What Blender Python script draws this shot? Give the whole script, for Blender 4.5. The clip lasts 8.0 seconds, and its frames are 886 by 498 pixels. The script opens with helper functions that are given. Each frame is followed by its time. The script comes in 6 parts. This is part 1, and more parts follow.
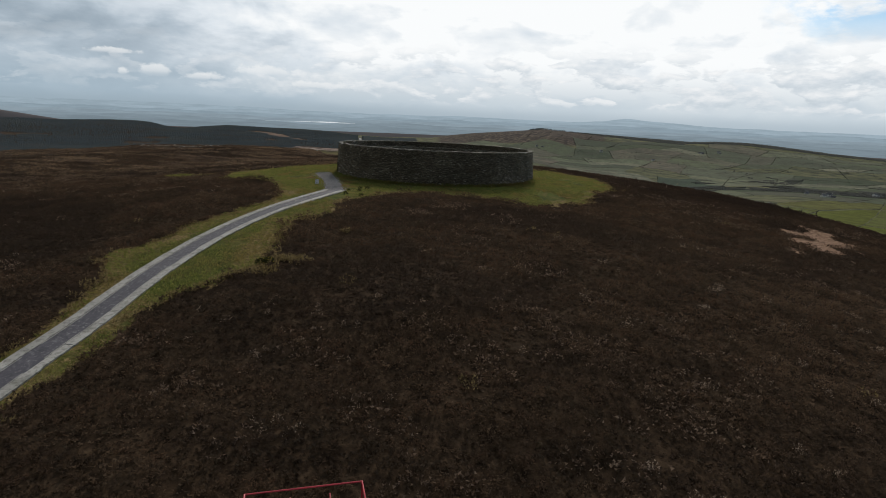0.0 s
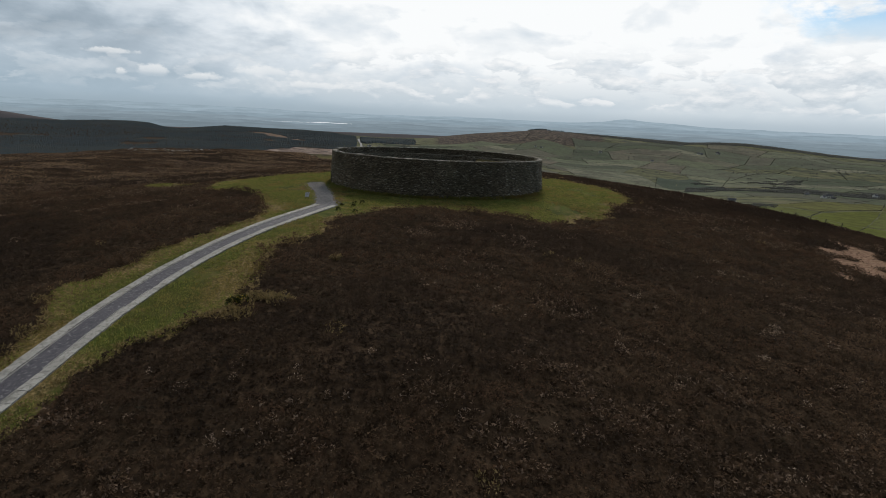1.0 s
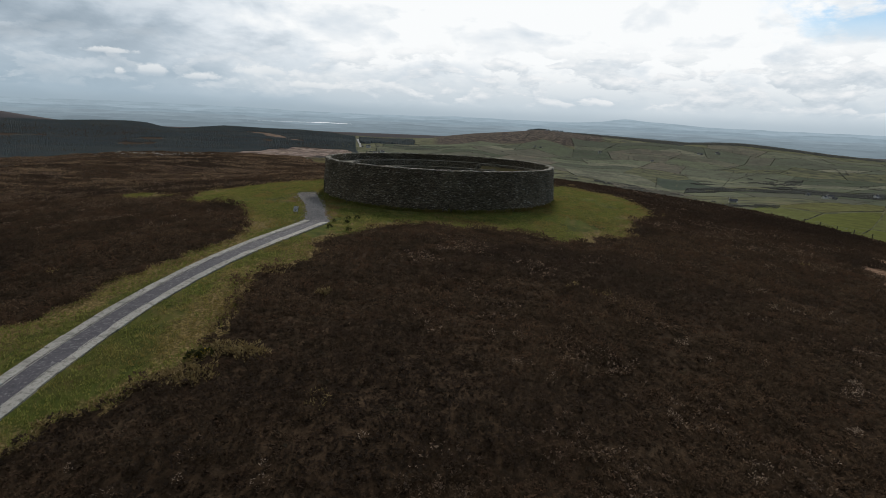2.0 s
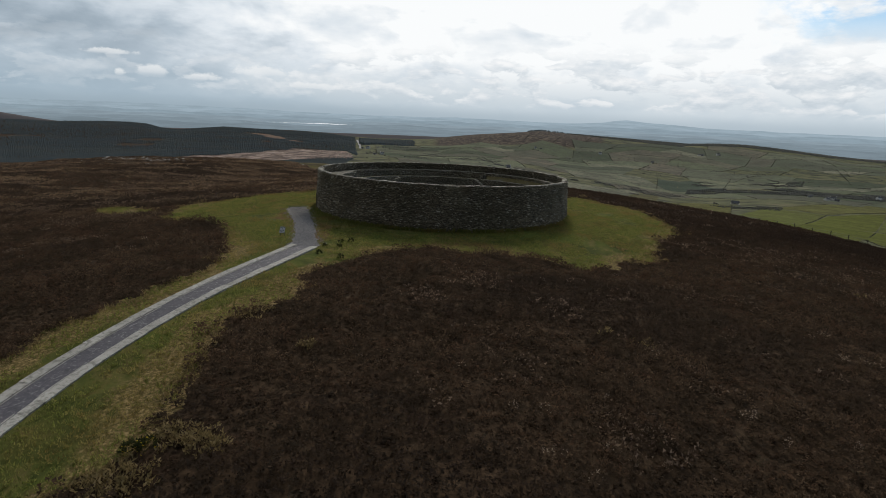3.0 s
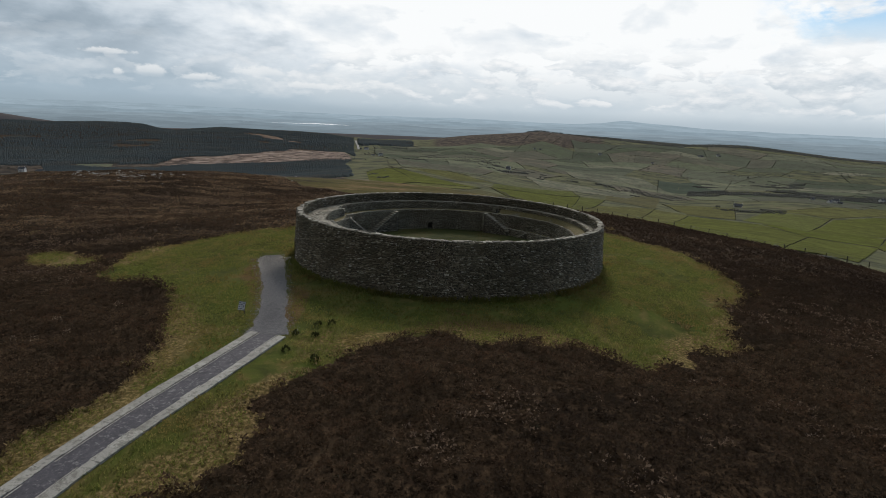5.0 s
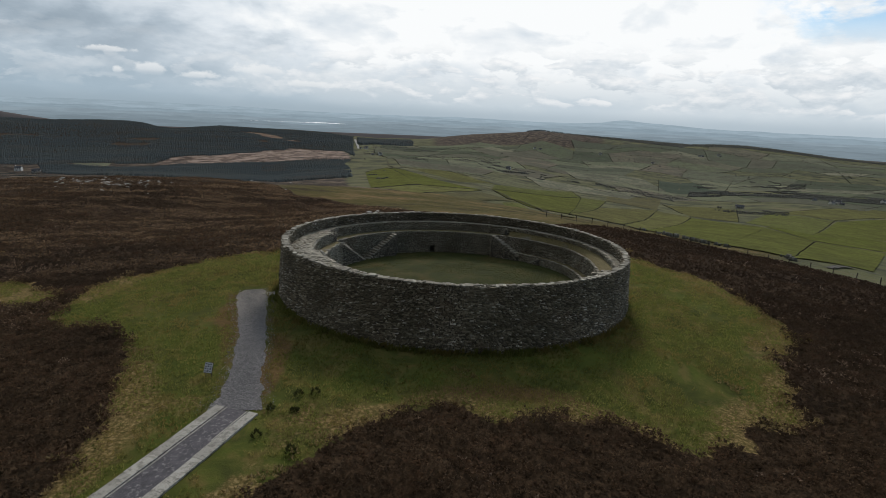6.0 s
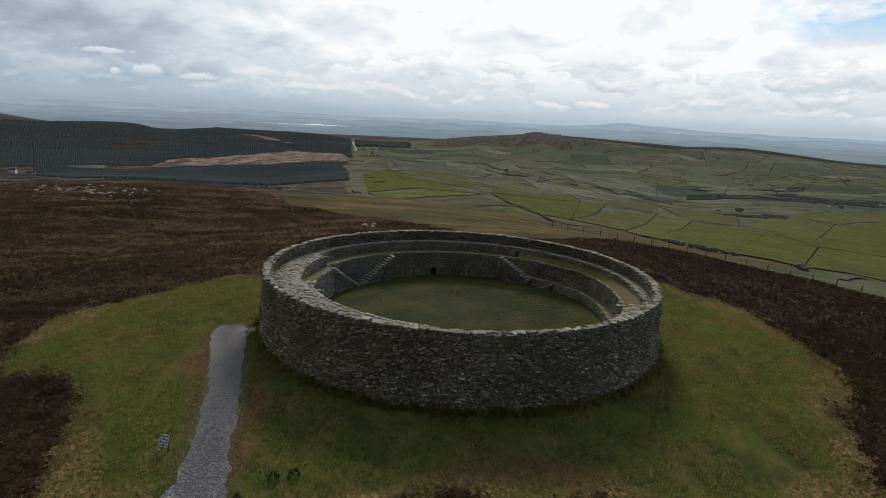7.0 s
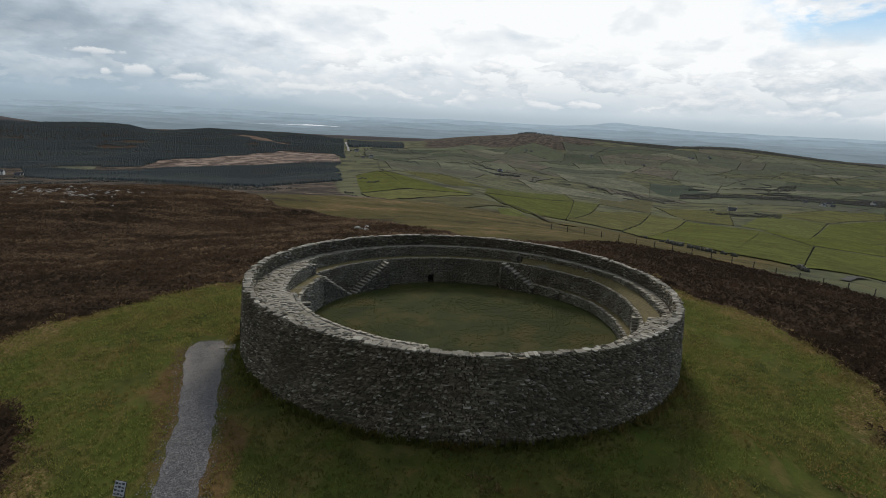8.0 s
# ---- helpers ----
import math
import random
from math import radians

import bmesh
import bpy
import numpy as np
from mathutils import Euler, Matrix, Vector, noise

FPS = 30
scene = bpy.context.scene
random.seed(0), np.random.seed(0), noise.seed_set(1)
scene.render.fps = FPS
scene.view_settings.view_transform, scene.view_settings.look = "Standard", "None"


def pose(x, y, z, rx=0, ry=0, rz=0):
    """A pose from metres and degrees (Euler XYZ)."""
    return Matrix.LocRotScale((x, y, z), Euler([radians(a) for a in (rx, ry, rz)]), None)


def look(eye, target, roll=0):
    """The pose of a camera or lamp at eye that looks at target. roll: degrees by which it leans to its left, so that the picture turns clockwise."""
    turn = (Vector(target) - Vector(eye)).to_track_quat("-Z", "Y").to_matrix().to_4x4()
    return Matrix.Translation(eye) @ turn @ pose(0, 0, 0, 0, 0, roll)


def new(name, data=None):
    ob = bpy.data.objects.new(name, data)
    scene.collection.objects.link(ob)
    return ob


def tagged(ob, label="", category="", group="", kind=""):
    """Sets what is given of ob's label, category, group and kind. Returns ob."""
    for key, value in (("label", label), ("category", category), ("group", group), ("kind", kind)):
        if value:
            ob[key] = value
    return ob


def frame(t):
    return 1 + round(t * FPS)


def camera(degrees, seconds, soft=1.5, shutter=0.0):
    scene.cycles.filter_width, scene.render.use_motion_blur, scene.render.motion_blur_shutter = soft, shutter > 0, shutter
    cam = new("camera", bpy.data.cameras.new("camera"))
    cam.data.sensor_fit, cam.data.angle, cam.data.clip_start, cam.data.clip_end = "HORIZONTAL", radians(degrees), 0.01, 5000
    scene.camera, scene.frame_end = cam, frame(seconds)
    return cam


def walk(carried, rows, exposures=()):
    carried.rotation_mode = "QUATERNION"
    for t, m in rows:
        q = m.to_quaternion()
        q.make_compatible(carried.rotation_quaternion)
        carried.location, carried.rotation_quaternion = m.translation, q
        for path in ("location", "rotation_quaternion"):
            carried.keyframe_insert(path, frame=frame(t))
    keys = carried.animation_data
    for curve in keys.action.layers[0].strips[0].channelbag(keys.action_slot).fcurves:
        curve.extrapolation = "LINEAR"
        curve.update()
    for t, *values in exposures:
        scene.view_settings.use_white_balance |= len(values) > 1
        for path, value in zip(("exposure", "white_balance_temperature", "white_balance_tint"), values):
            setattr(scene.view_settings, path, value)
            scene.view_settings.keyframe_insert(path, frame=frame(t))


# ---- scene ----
# The camera: a drone that climbs towards the fort.
cam = camera(75.0, 8.0, soft=0.8)
ROWS = [  # seconds, x, y, z, pitch, roll, yaw
    (0.0, 1.857, -99.233, 9.974, -12.969, 2.386, -0.001),
    (0.5, 1.527, -95.469, 10.355, -12.942, 2.402, -0.088),
    (1.0, 1.211, -91.741, 10.676, -12.927, 2.392, -0.154),
    (1.5, 0.900, -88.038, 10.997, -12.958, 2.399, -0.223),
    (3.0, 0.076, -76.995, 12.070, -12.851, 2.400, -0.247),
    (3.5, -0.178, -73.500, 12.822, -12.828, 2.311, -0.233),
    (4.0, -0.479, -69.894, 13.520, -12.828, 2.330, -0.328),
    (5.5, -1.285, -58.475, 15.713, -12.902, 2.522, -0.400),
    (6.0, -1.563, -54.698, 16.486, -12.959, 2.600, -0.441),
    (6.5, -1.863, -50.990, 16.963, -12.872, 2.678, -0.479),
    (7.0, -2.153, -47.877, 17.198, -12.754, 2.686, -0.656),
    (7.5, -2.392, -45.522, 17.117, -12.797, 2.668, -0.855),
    (8.0, -2.567, -43.659, 16.786, -12.705, 2.585, -1.327),
]


def aimed(x, y, z, pitch, roll, yaw):
    a, b = radians(yaw), radians(pitch)
    ahead = Vector((-math.sin(a) * math.cos(b), math.cos(a) * math.cos(b), math.sin(b)))
    return look((x, y, z), Vector((x, y, z)) + ahead, roll)


walk(cam, [(t, aimed(*row)) for t, *row in ROWS])

# ---- light ----
SUN_AZ, SUN_EL = 4.0, 35.0  # degrees clockwise from +y, and up
SUN_POWER, SKY_POWER = 1.7, 0.92
sun_way = Vector((math.sin(radians(SUN_AZ)) * math.cos(radians(SUN_EL)), math.cos(radians(SUN_AZ)) * math.cos(radians(SUN_EL)), math.sin(radians(SUN_EL))))
sun = new("sun", bpy.data.lights.new("sun", "SUN"))
sun.data.energy, sun.data.angle, sun.data.color = SUN_POWER, radians(10), (1.0, 0.92, 0.82)
sun.matrix_world = look(sun_way * 200, (0, 0, 0))
scene.view_settings.exposure = 0.0


class Nodes:
    """Short calls for building a node tree."""

    def __init__(self, tree):
        self.tree = tree
        tree.nodes.clear()

    def add(self, kind):
        return self.tree.nodes.new(kind)

    def put(self, socket, value):
        if isinstance(value, bpy.types.NodeSocket):
            self.tree.links.new(value, socket)
        elif value is not None:
            socket.default_value = (*value, 1.0) if isinstance(value, tuple) and len(value) == 3 and socket.type == "RGBA" else value

    def math(self, op, a, b=None, c=None, clamp=False):
        node = self.add("ShaderNodeMath")
        node.operation, node.use_clamp = op, clamp
        for socket, value in zip(node.inputs, (a, b, c)):
            self.put(socket, value)
        return node.outputs[0]

    def vec(self, op, a, b=None):
        node = self.add("ShaderNodeVectorMath")
        node.operation = op
        self.put(node.inputs[0], a)
        self.put(node.inputs[1], b)
        return node.outputs["Value" if op in ("DOT_PRODUCT", "LENGTH", "DISTANCE") else "Vector"]

    def mix(self, f, a, b, blend="MIX"):
        node = self.add("ShaderNodeMix")
        node.data_type, node.blend_type = "RGBA", blend
        self.put(node.inputs[0], f)
        self.put(node.inputs[6], a)
        self.put(node.inputs[7], b)
        return node.outputs[2]

    def span(self, value, a, b, c=0.0, d=1.0):
        node = self.add("ShaderNodeMapRange")
        node.interpolation_type = "SMOOTHSTEP"
        for socket, v in zip(node.inputs, (value, a, b, c, d)):
            self.put(socket, v)
        return node.outputs[0]

    def noise(self, vector, scale, detail=4.0, rough=0.55, warp=0.0):
        node = self.add("ShaderNodeTexNoise")
        self.put(node.inputs["Vector"], vector)
        for key, v in (("Scale", scale), ("Detail", detail), ("Roughness", rough), ("Distortion", warp)):
            node.inputs[key].default_value = v
        return node.outputs["Fac"]

    def cells(self, vector, scale, feature="F1"):
        node = self.add("ShaderNodeTexVoronoi")
        node.feature = feature
        self.put(node.inputs["Vector"], vector)
        node.inputs["Scale"].default_value = scale
        return node

    def ramp(self, value, stops):
        node = self.add("ShaderNodeValToRGB")
        el = node.color_ramp.elements
        while len(el) < len(stops):
            el.new(0.5)
        for e, (at, colour) in zip(el, stops):
            e.position, e.color = at, (*colour, 1.0)
        self.put(node.inputs[0], value)
        return node.outputs[0]


world = bpy.data.worlds.new("sky")
world.use_nodes = True
scene.world = world
n = Nodes(world.node_tree)
way = n.add("ShaderNodeTexCoord").outputs["Generated"]
parts = n.add("ShaderNodeSeparateXYZ")
n.put(parts.inputs[0], way)
dx, dy, dz = parts.outputs
clear = n.add("ShaderNodeTexSky")
clear.sky_type, clear.sun_disc = "NISHITA", False
clear.sun_elevation, clear.sun_rotation = radians(SUN_EL), radians(SUN_AZ)
clear_sky = n.mix(1.0, clear.outputs[0], (0.055, 0.085, 0.11), "MULTIPLY")
up = n.math("MAXIMUM", dz, 0.0)
# the cloud deck is a flat layer: a place on it is the direction over its rise
deck = n.add("ShaderNodeCombineXYZ")
low = n.math("ADD", up, 0.20)
n.put(deck.inputs[0], n.math("DIVIDE", dx, low))
n.put(deck.inputs[1], n.math("DIVIDE", dy, low))
deck.inputs[2].default_value = 3.7
deck = deck.outputs[0]
big = n.noise(deck, 0.8, 7.0, 0.58, 0.3)
fine = n.noise(n.vec("MULTIPLY", way, (8.0, 8.0, 42.0)), 1.0, 6.0, 0.55, 0.2)
billow = n.vec("MULTIPLY", way, (7.5, 7.5, 17.0))
heap = n.noise(billow, 1.0, 6.0, 0.52, 0.25)
# tops of the heaps catch the light, their undersides do not
relief = n.math("SUBTRACT", heap, n.noise(n.vec("ADD", billow, (0.0, 0.0, 0.30)), 1.0, 6.0, 0.52, 0.25))
facing = n.vec("DOT_PRODUCT", way, tuple(sun_way))
glow = n.span(facing, 0.60, 1.0)
front = n.span(dy, -0.6, 0.75, 0.21, 1.0)
west = n.span(n.math("ADD", dx, n.math("MULTIPLY", dz, -0.35)), -0.62, -0.02, 0.0, 1.0)
shade = n.math("ADD", n.math("MULTIPLY", big, 0.50), n.math("ADD", n.math("MULTIPLY", fine, 0.25), n.math("MULTIPLY", heap, 0.75)))
shade = n.span(shade, 0.64, 0.88)
body = n.math("ADD", n.math("SUBTRACT", n.math("MULTIPLY_ADD", west, 0.33, 0.31), n.math("MULTIPLY", n.math("MULTIPLY", n.span(dx, -0.22, -0.46), n.span(dz, 0.03, 0.09)), 0.07)), n.math("ADD", n.math("MULTIPLY", shade, n.math("MULTIPLY_ADD", west, 0.16, 0.17)), n.math("MULTIPLY", glow, 0.36)))
body = n.math("MULTIPLY", n.math("ADD", body, n.math("MULTIPLY", relief, n.math("MULTIPLY_ADD", west, 0.55, 0.45))), front)
cloud = n.ramp(body, [(0.0, (0.205, 0.194, 0.180)), (0.085, (0.27, 0.26, 0.248)), (0.125, (0.285, 0.325, 0.365)), (0.24, (0.33, 0.41, 0.485)), (0.45, (0.50, 0.585, 0.665)), (0.70, (0.79, 0.855, 0.915)), (1.0, (1.04, 1.06, 1.07))])
# blue gaps, widest high in the east
gap = n.math("MULTIPLY", n.span(dx, 0.42, 0.52), n.span(dz, 0.10, 0.18))
gap = n.math("MULTIPLY", gap, n.span(n.noise(n.vec("MULTIPLY", way, (5.0, 5.0, 11.0)), 1.0, 6.0, 0.6, 0.3), 0.46, 0.56))
sky = n.mix(n.math("MULTIPLY", gap, 0.95), cloud, clear_sky)


# small bright cumulus over the western plain
def puff(sky, az, el, wide, high):
    a, e = radians(az), radians(el)
    at = (math.sin(a) * math.cos(e), math.cos(a) * math.cos(e), math.sin(e))
    off = n.vec("SUBTRACT", way, at)
    side = n.vec("DOT_PRODUCT", off, (math.cos(a) / wide, -math.sin(a) / wide, 0.0))
    rise = n.math("DIVIDE", n.vec("DOT_PRODUCT", off, (0.0, 0.0, 1.0)), high)
    rise = n.math("ADD", rise, n.math("MULTIPLY", n.math("MINIMUM", rise, 0.0), 1.2))
    away = n.math("SQRT", n.math("ADD", n.math("MULTIPLY", side, side), n.math("MULTIPLY", rise, rise)))
    away = n.math("ADD", away, n.math("MULTIPLY", n.math("SUBTRACT", n.noise(n.vec("MULTIPLY", way, (40.0, 40.0, 60.0)), 1.0, 7.0, 0.62), 0.5), 2.2))
    lit = n.math("MULTIPLY", n.span(away, 1.1, 0.6), n.span(rise, -0.9, 0.8, 0.12, 0.72))
    return n.mix(lit, sky, (0.93, 0.95, 0.96))


haze = n.span(dz, 0.012, 0.095, 0.85, 0.0)
pale = n.mix(n.span(dx, -0.6, 0.5), (0.385, 0.495, 0.585), (0.60, 0.685, 0.75))
pale = n.mix(front, (0.19, 0.184, 0.176), pale)
sky = n.mix(haze, sky, pale)
sky = n.mix(n.math("MULTIPLY", n.span(dz, 0.0, 0.022, 0.75, 0.0), front), sky, n.mix(n.span(dx, -0.6, 0.5), (0.34, 0.43, 0.50), (0.44, 0.53, 0.60)))
# heaped cloud in a low belt, white on top and grey below
curl = n.vec("MULTIPLY", way, (17.0, 17.0, 44.0))
lump = n.noise(curl, 1.0, 7.0, 0.56, 0.2)
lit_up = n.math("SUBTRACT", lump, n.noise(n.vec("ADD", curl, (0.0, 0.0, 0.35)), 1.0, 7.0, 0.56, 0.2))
belt = n.math("MULTIPLY", n.span(dz, 0.014, 0.034), n.span(dz, 0.13, 0.07))
there = n.math("MULTIPLY", n.span(n.math("ADD", lump, n.math("MULTIPLY", belt, 0.06)), 0.52, 0.60), belt)
tint = n.ramp(n.math("MULTIPLY_ADD", lit_up, 2.6, 0.55), [(0.0, (0.50, 0.58, 0.65)), (0.45, (0.66, 0.73, 0.79)), (1.0, (0.98, 0.99, 1.0))])
sky = n.mix(n.math("MULTIPLY", there, n.math("MULTIPLY_ADD", n.span(dx, -0.5, 0.1), 0.45, 0.25)), sky, n.mix(front, (0.2, 0.2, 0.2), tint))
for place in ((-29.2, 4.1, 0.034, 0.0065), (-26.1, 2.75, 0.026, 0.014), (-22.6, 2.45, 0.026, 0.010), (-28.6, 2.5, 0.010, 0.008), (-17.0, 3.2, 0.05, 0.012), (-12.0, 2.2, 0.05, 0.009)):
    sky = puff(sky, *place)
back = n.add("ShaderNodeBackground")
n.put(back.inputs[0], sky)
back.inputs[1].default_value = SKY_POWER
n.tree.links.new(back.outputs[0], n.add("ShaderNodeOutputWorld").inputs[0])


# ---- materials ----
def surface(name, paint, rough=0.9, bump=None, strength=0.4, distance=0.05, spec=0.25, thin=0.0):
    """A material whose paint(n, place) gives the colour socket and, if wanted, a height socket."""
    m = bpy.data.materials.new(name)
    m.use_nodes = True
    k = Nodes(m.node_tree)
    place = k.add("ShaderNodeNewGeometry").outputs["Position"]
    made = paint(k, place)
    colour, height = made if isinstance(made, tuple) and isinstance(made[0], bpy.types.NodeSocket) else (made, None)
    b = k.add("ShaderNodeBsdfPrincipled")
    k.put(b.inputs["Base Color"], colour)
    k.put(b.inputs["Roughness"], rough)
    b.inputs["Specular IOR Level"].default_value = spec
    if height is not None:
        node = k.add("ShaderNodeBump")
        node.inputs["Strength"].default_value, node.inputs["Distance"].default_value = strength, distance
        k.put(node.inputs["Height"], height)
        k.put(b.inputs["Normal"], node.outputs[0])
    shader = b.outputs[0]
    if thin:
        leaf, both = k.add("ShaderNodeBsdfTranslucent"), k.add("ShaderNodeMixShader")
        k.put(leaf.inputs[0], colour)
        both.inputs[0].default_value = thin
        k.tree.links.new(shader, both.inputs[1])
        k.tree.links.new(leaf.outputs[0], both.inputs[2])
        shader = both.outputs[0]
    k.tree.links.new(shader, k.add("ShaderNodeOutputMaterial").inputs[0])
    return m


def island(k):
    return k.add("ShaderNodeNewGeometry").outputs["Random Per Island"]


def each(k):
    return k.add("ShaderNodeObjectInfo").outputs["Random"]


def cover(k, name):
    node = k.add("ShaderNodeAttribute")
    node.attribute_name = name
    return node.outputs["Fac"]


def paint_ground(k, p):
    """Heath, grass and bare soil of the hilltop, fading into rough pasture lower down."""
    blade, patch, wide = k.noise(p, 9.0, 5.0, 0.7), k.noise(p, 0.55, 5.0, 0.6, 0.5), k.noise(p, 0.09, 4.0)
    grass = k.ramp(patch, [(0.32, (0.046, 0.053, 0.016)), (0.46, (0.070, 0.077, 0.020)), (0.56, (0.098, 0.098, 0.026)), (0.68, (0.156, 0.112, 0.042))])
    grass = k.mix(k.span(wide, 0.50, 0.62, 0.0, 0.5), grass, (0.110, 0.072, 0.027))
    grass = k.mix(k.span(k.noise(p, 0.16, 4.0, 0.6), 0.46, 0.58, 0.0, 0.6), grass, (0.082, 0.108, 0.019))
    grass = k.mix(k.span(k.noise(p, 2.3, 5.0, 0.65), 0.50, 0.66, 0.0, 0.4), grass, (0.052, 0.063, 0.016))
    grass = k.mix(k.span(k.noise(p, 3.7, 6.0, 0.7), 0.58, 0.70, 0.0, 0.6), grass, (0.15, 0.13, 0.045))
    grass = k.mix(k.span(k.noise(k.vec("MULTIPLY", p, (1.0, 0.5, 1.0)), 0.33, 6.0, 0.68, 0.5), 0.53, 0.62, 0.0, 0.55), grass, (0.165, 0.122, 0.048))
    grass = k.mix(k.span(blade, 0.35, 0.75, 0.0, 0.45), grass, (0.060, 0.067, 0.017))
    heath = k.ramp(k.noise(p, 1.6, 7.0, 0.7), [(0.36, (0.020, 0.013, 0.008)), (0.52, (0.046, 0.029, 0.017)), (0.66, (0.080, 0.052, 0.031))])
    heath = k.mix(k.span(k.noise(p, 0.22, 6.0, 0.68), 0.56, 0.70, 0.0, 0.4), heath, (0.09, 0.062, 0.038))
    dry = k.ramp(k.noise(p, 5.0, 6.0, 0.7), [(0.38, (0.072, 0.058, 0.021)), (0.50, (0.15, 0.105, 0.042)), (0.62, (0.32, 0.225, 0.110))])
    ragged = k.math("MULTIPLY", k.math("SUBTRACT", k.noise(p, 1.3, 6.0, 0.65), 0.5), 0.9)
    g = k.math("ADD", cover(k, "grass"), ragged)
    land = k.mix(k.span(g, 0.42, 0.56), heath, grass)
    rim = k.math("MULTIPLY", k.span(g, 0.30, 0.46), k.math("ADD", cover(k, "fringe"), k.math("MULTIPLY", k.math("SUBTRACT", k.noise(p, 0.9, 6.0, 0.7), 0.5), 1.3)))
    land = k.mix(k.math("MULTIPLY", k.span(rim, 0.34, 0.75), 0.85), land, dry)
    worn = k.math("ADD", cover(k, "worn"), k.math("MULTIPLY", ragged, 0.6))
    land = k.mix(k.span(worn, 0.46, 0.85, 0.0, 0.8), land, k.ramp(k.noise(p, 4.0, 6.0, 0.7), [(0.35, (0.085, 0.050, 0.024)), (0.65, (0.165, 0.098, 0.048))]))
    bare = k.math("ADD", cover(k, "bare"), k.math("MULTIPLY", ragged, 1.6))
    land = k.mix(k.span(bare, 0.45, 0.6), land, k.ramp(k.noise(p, 3.0, 6.0, 0.7), [(0.36, (0.07, 0.040, 0.026)), (0.52, (0.24, 0.145, 0.092)), (0.64, (0.36, 0.235, 0.155))]))
    pasture = k.ramp(k.noise(p, 0.02, 6.0, 0.65), [(0.38, (0.050, 0.050, 0.036)), (0.47, (0.084, 0.086, 0.048)), (0.54, (0.112, 0.114, 0.058)), (0.66, (0.146, 0.124, 0.074))])
    land = k.mix(k.span(cover(k, "pasture"), 0.2, 0.8), land, pasture)
    streak = k.noise(k.vec("MULTIPLY", p, (0.35, 1.0, 1.0)), 0.16, 7.0, 0.7)
    rough = k.ramp(streak, [(0.34, (0.045, 0.034, 0.020)), (0.46, (0.074, 0.064, 0.022)), (0.56, (0.098, 0.078, 0.029)), (0.68, (0.19, 0.125, 0.062))])
    rough_in = k.span(k.math("ADD", cover(k, "rough"), k.math("MULTIPLY", ragged, 0.5)), 0.35, 0.65)
    moor = k.ramp(k.noise(p, 0.05, 8.0, 0.75), [(0.41, (0.026, 0.021, 0.018)), (0.48, (0.050, 0.039, 0.031)), (0.54, (0.082, 0.063, 0.047)), (0.60, (0.15, 0.115, 0.085))])
    land = k.mix(k.span(k.math("ADD", cover(k, "moor"), k.math("MULTIPLY", ragged, 0.3)), 0.35, 0.7), land, moor)
    felled = k.ramp(k.noise(p, 0.035, 8.0, 0.75), [(0.42, (0.06, 0.044, 0.036)), (0.50, (0.18, 0.130, 0.104)), (0.58, (0.32, 0.245, 0.20))])
    land = k.mix(k.span(k.math("ADD", cover(k, "felled"), k.math("MULTIPLY", k.math("SUBTRACT", k.noise(p, 0.012, 6.0, 0.7), 0.5), 1.2)), 0.35, 0.6), land, felled)
    land = k.mix(rough_in, land, rough)
    return land, k.math("ADD", blade, k.math("MULTIPLY", patch, 2.0))


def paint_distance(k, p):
    """Low country far off: woods and fields run together, distance haze painted blue-grey."""
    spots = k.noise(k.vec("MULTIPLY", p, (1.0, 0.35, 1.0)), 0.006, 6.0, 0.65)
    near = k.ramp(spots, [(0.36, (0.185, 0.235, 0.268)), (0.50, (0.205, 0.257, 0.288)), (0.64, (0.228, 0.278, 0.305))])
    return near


def paint_stone(k, p, loose=False, crust=0.0):
    tone = k.ramp(each(k) if loose else island(k), [(0.0, (0.070, 0.061, 0.044)), (0.40, (0.178, 0.150, 0.104)), (0.74, (0.30, 0.258, 0.182)), (0.92, (0.46, 0.402, 0.30)), (1.0, (0.85, 0.81, 0.72))])
    grain = k.noise(p, 14.0, 6.0, 0.7)
    tone = k.mix(k.span(grain, 0.38, 0.66, 0.0, 0.5), tone, (0.055, 0.050, 0.038))
    # crusts of pale lichen in broad drifts, and tawny weathering between them
    drift = k.span(k.noise(p, 0.22, 4.0, 0.6), 0.46 - 2 * crust, 0.58 - 2 * crust)
    lichen = k.math("MULTIPLY", k.span(k.noise(p, 6.0, 5.0, 0.7), 0.54 - crust, 0.62 - crust), drift)
    tone = k.mix(k.math("MULTIPLY", lichen, 0.75), tone, (0.46, 0.435, 0.35))
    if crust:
        # the inner faces: base mixed darker for contrast, thickly flecked with white lichen
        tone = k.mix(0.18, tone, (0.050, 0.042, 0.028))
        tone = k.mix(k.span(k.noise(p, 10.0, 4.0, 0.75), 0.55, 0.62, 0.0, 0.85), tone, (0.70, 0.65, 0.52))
    tone = k.mix(k.span(k.noise(p, 0.45, 4.0, 0.6), 0.50, 0.64, 0.0, 0.5), tone, (0.140, 0.104, 0.066))
    damp = k.span(k.noise(p, 0.35, 4.0, 0.6), 0.42, 0.62, 0.0, 0.4)
    return k.mix(damp, tone, (0.074, 0.071, 0.045)), grain


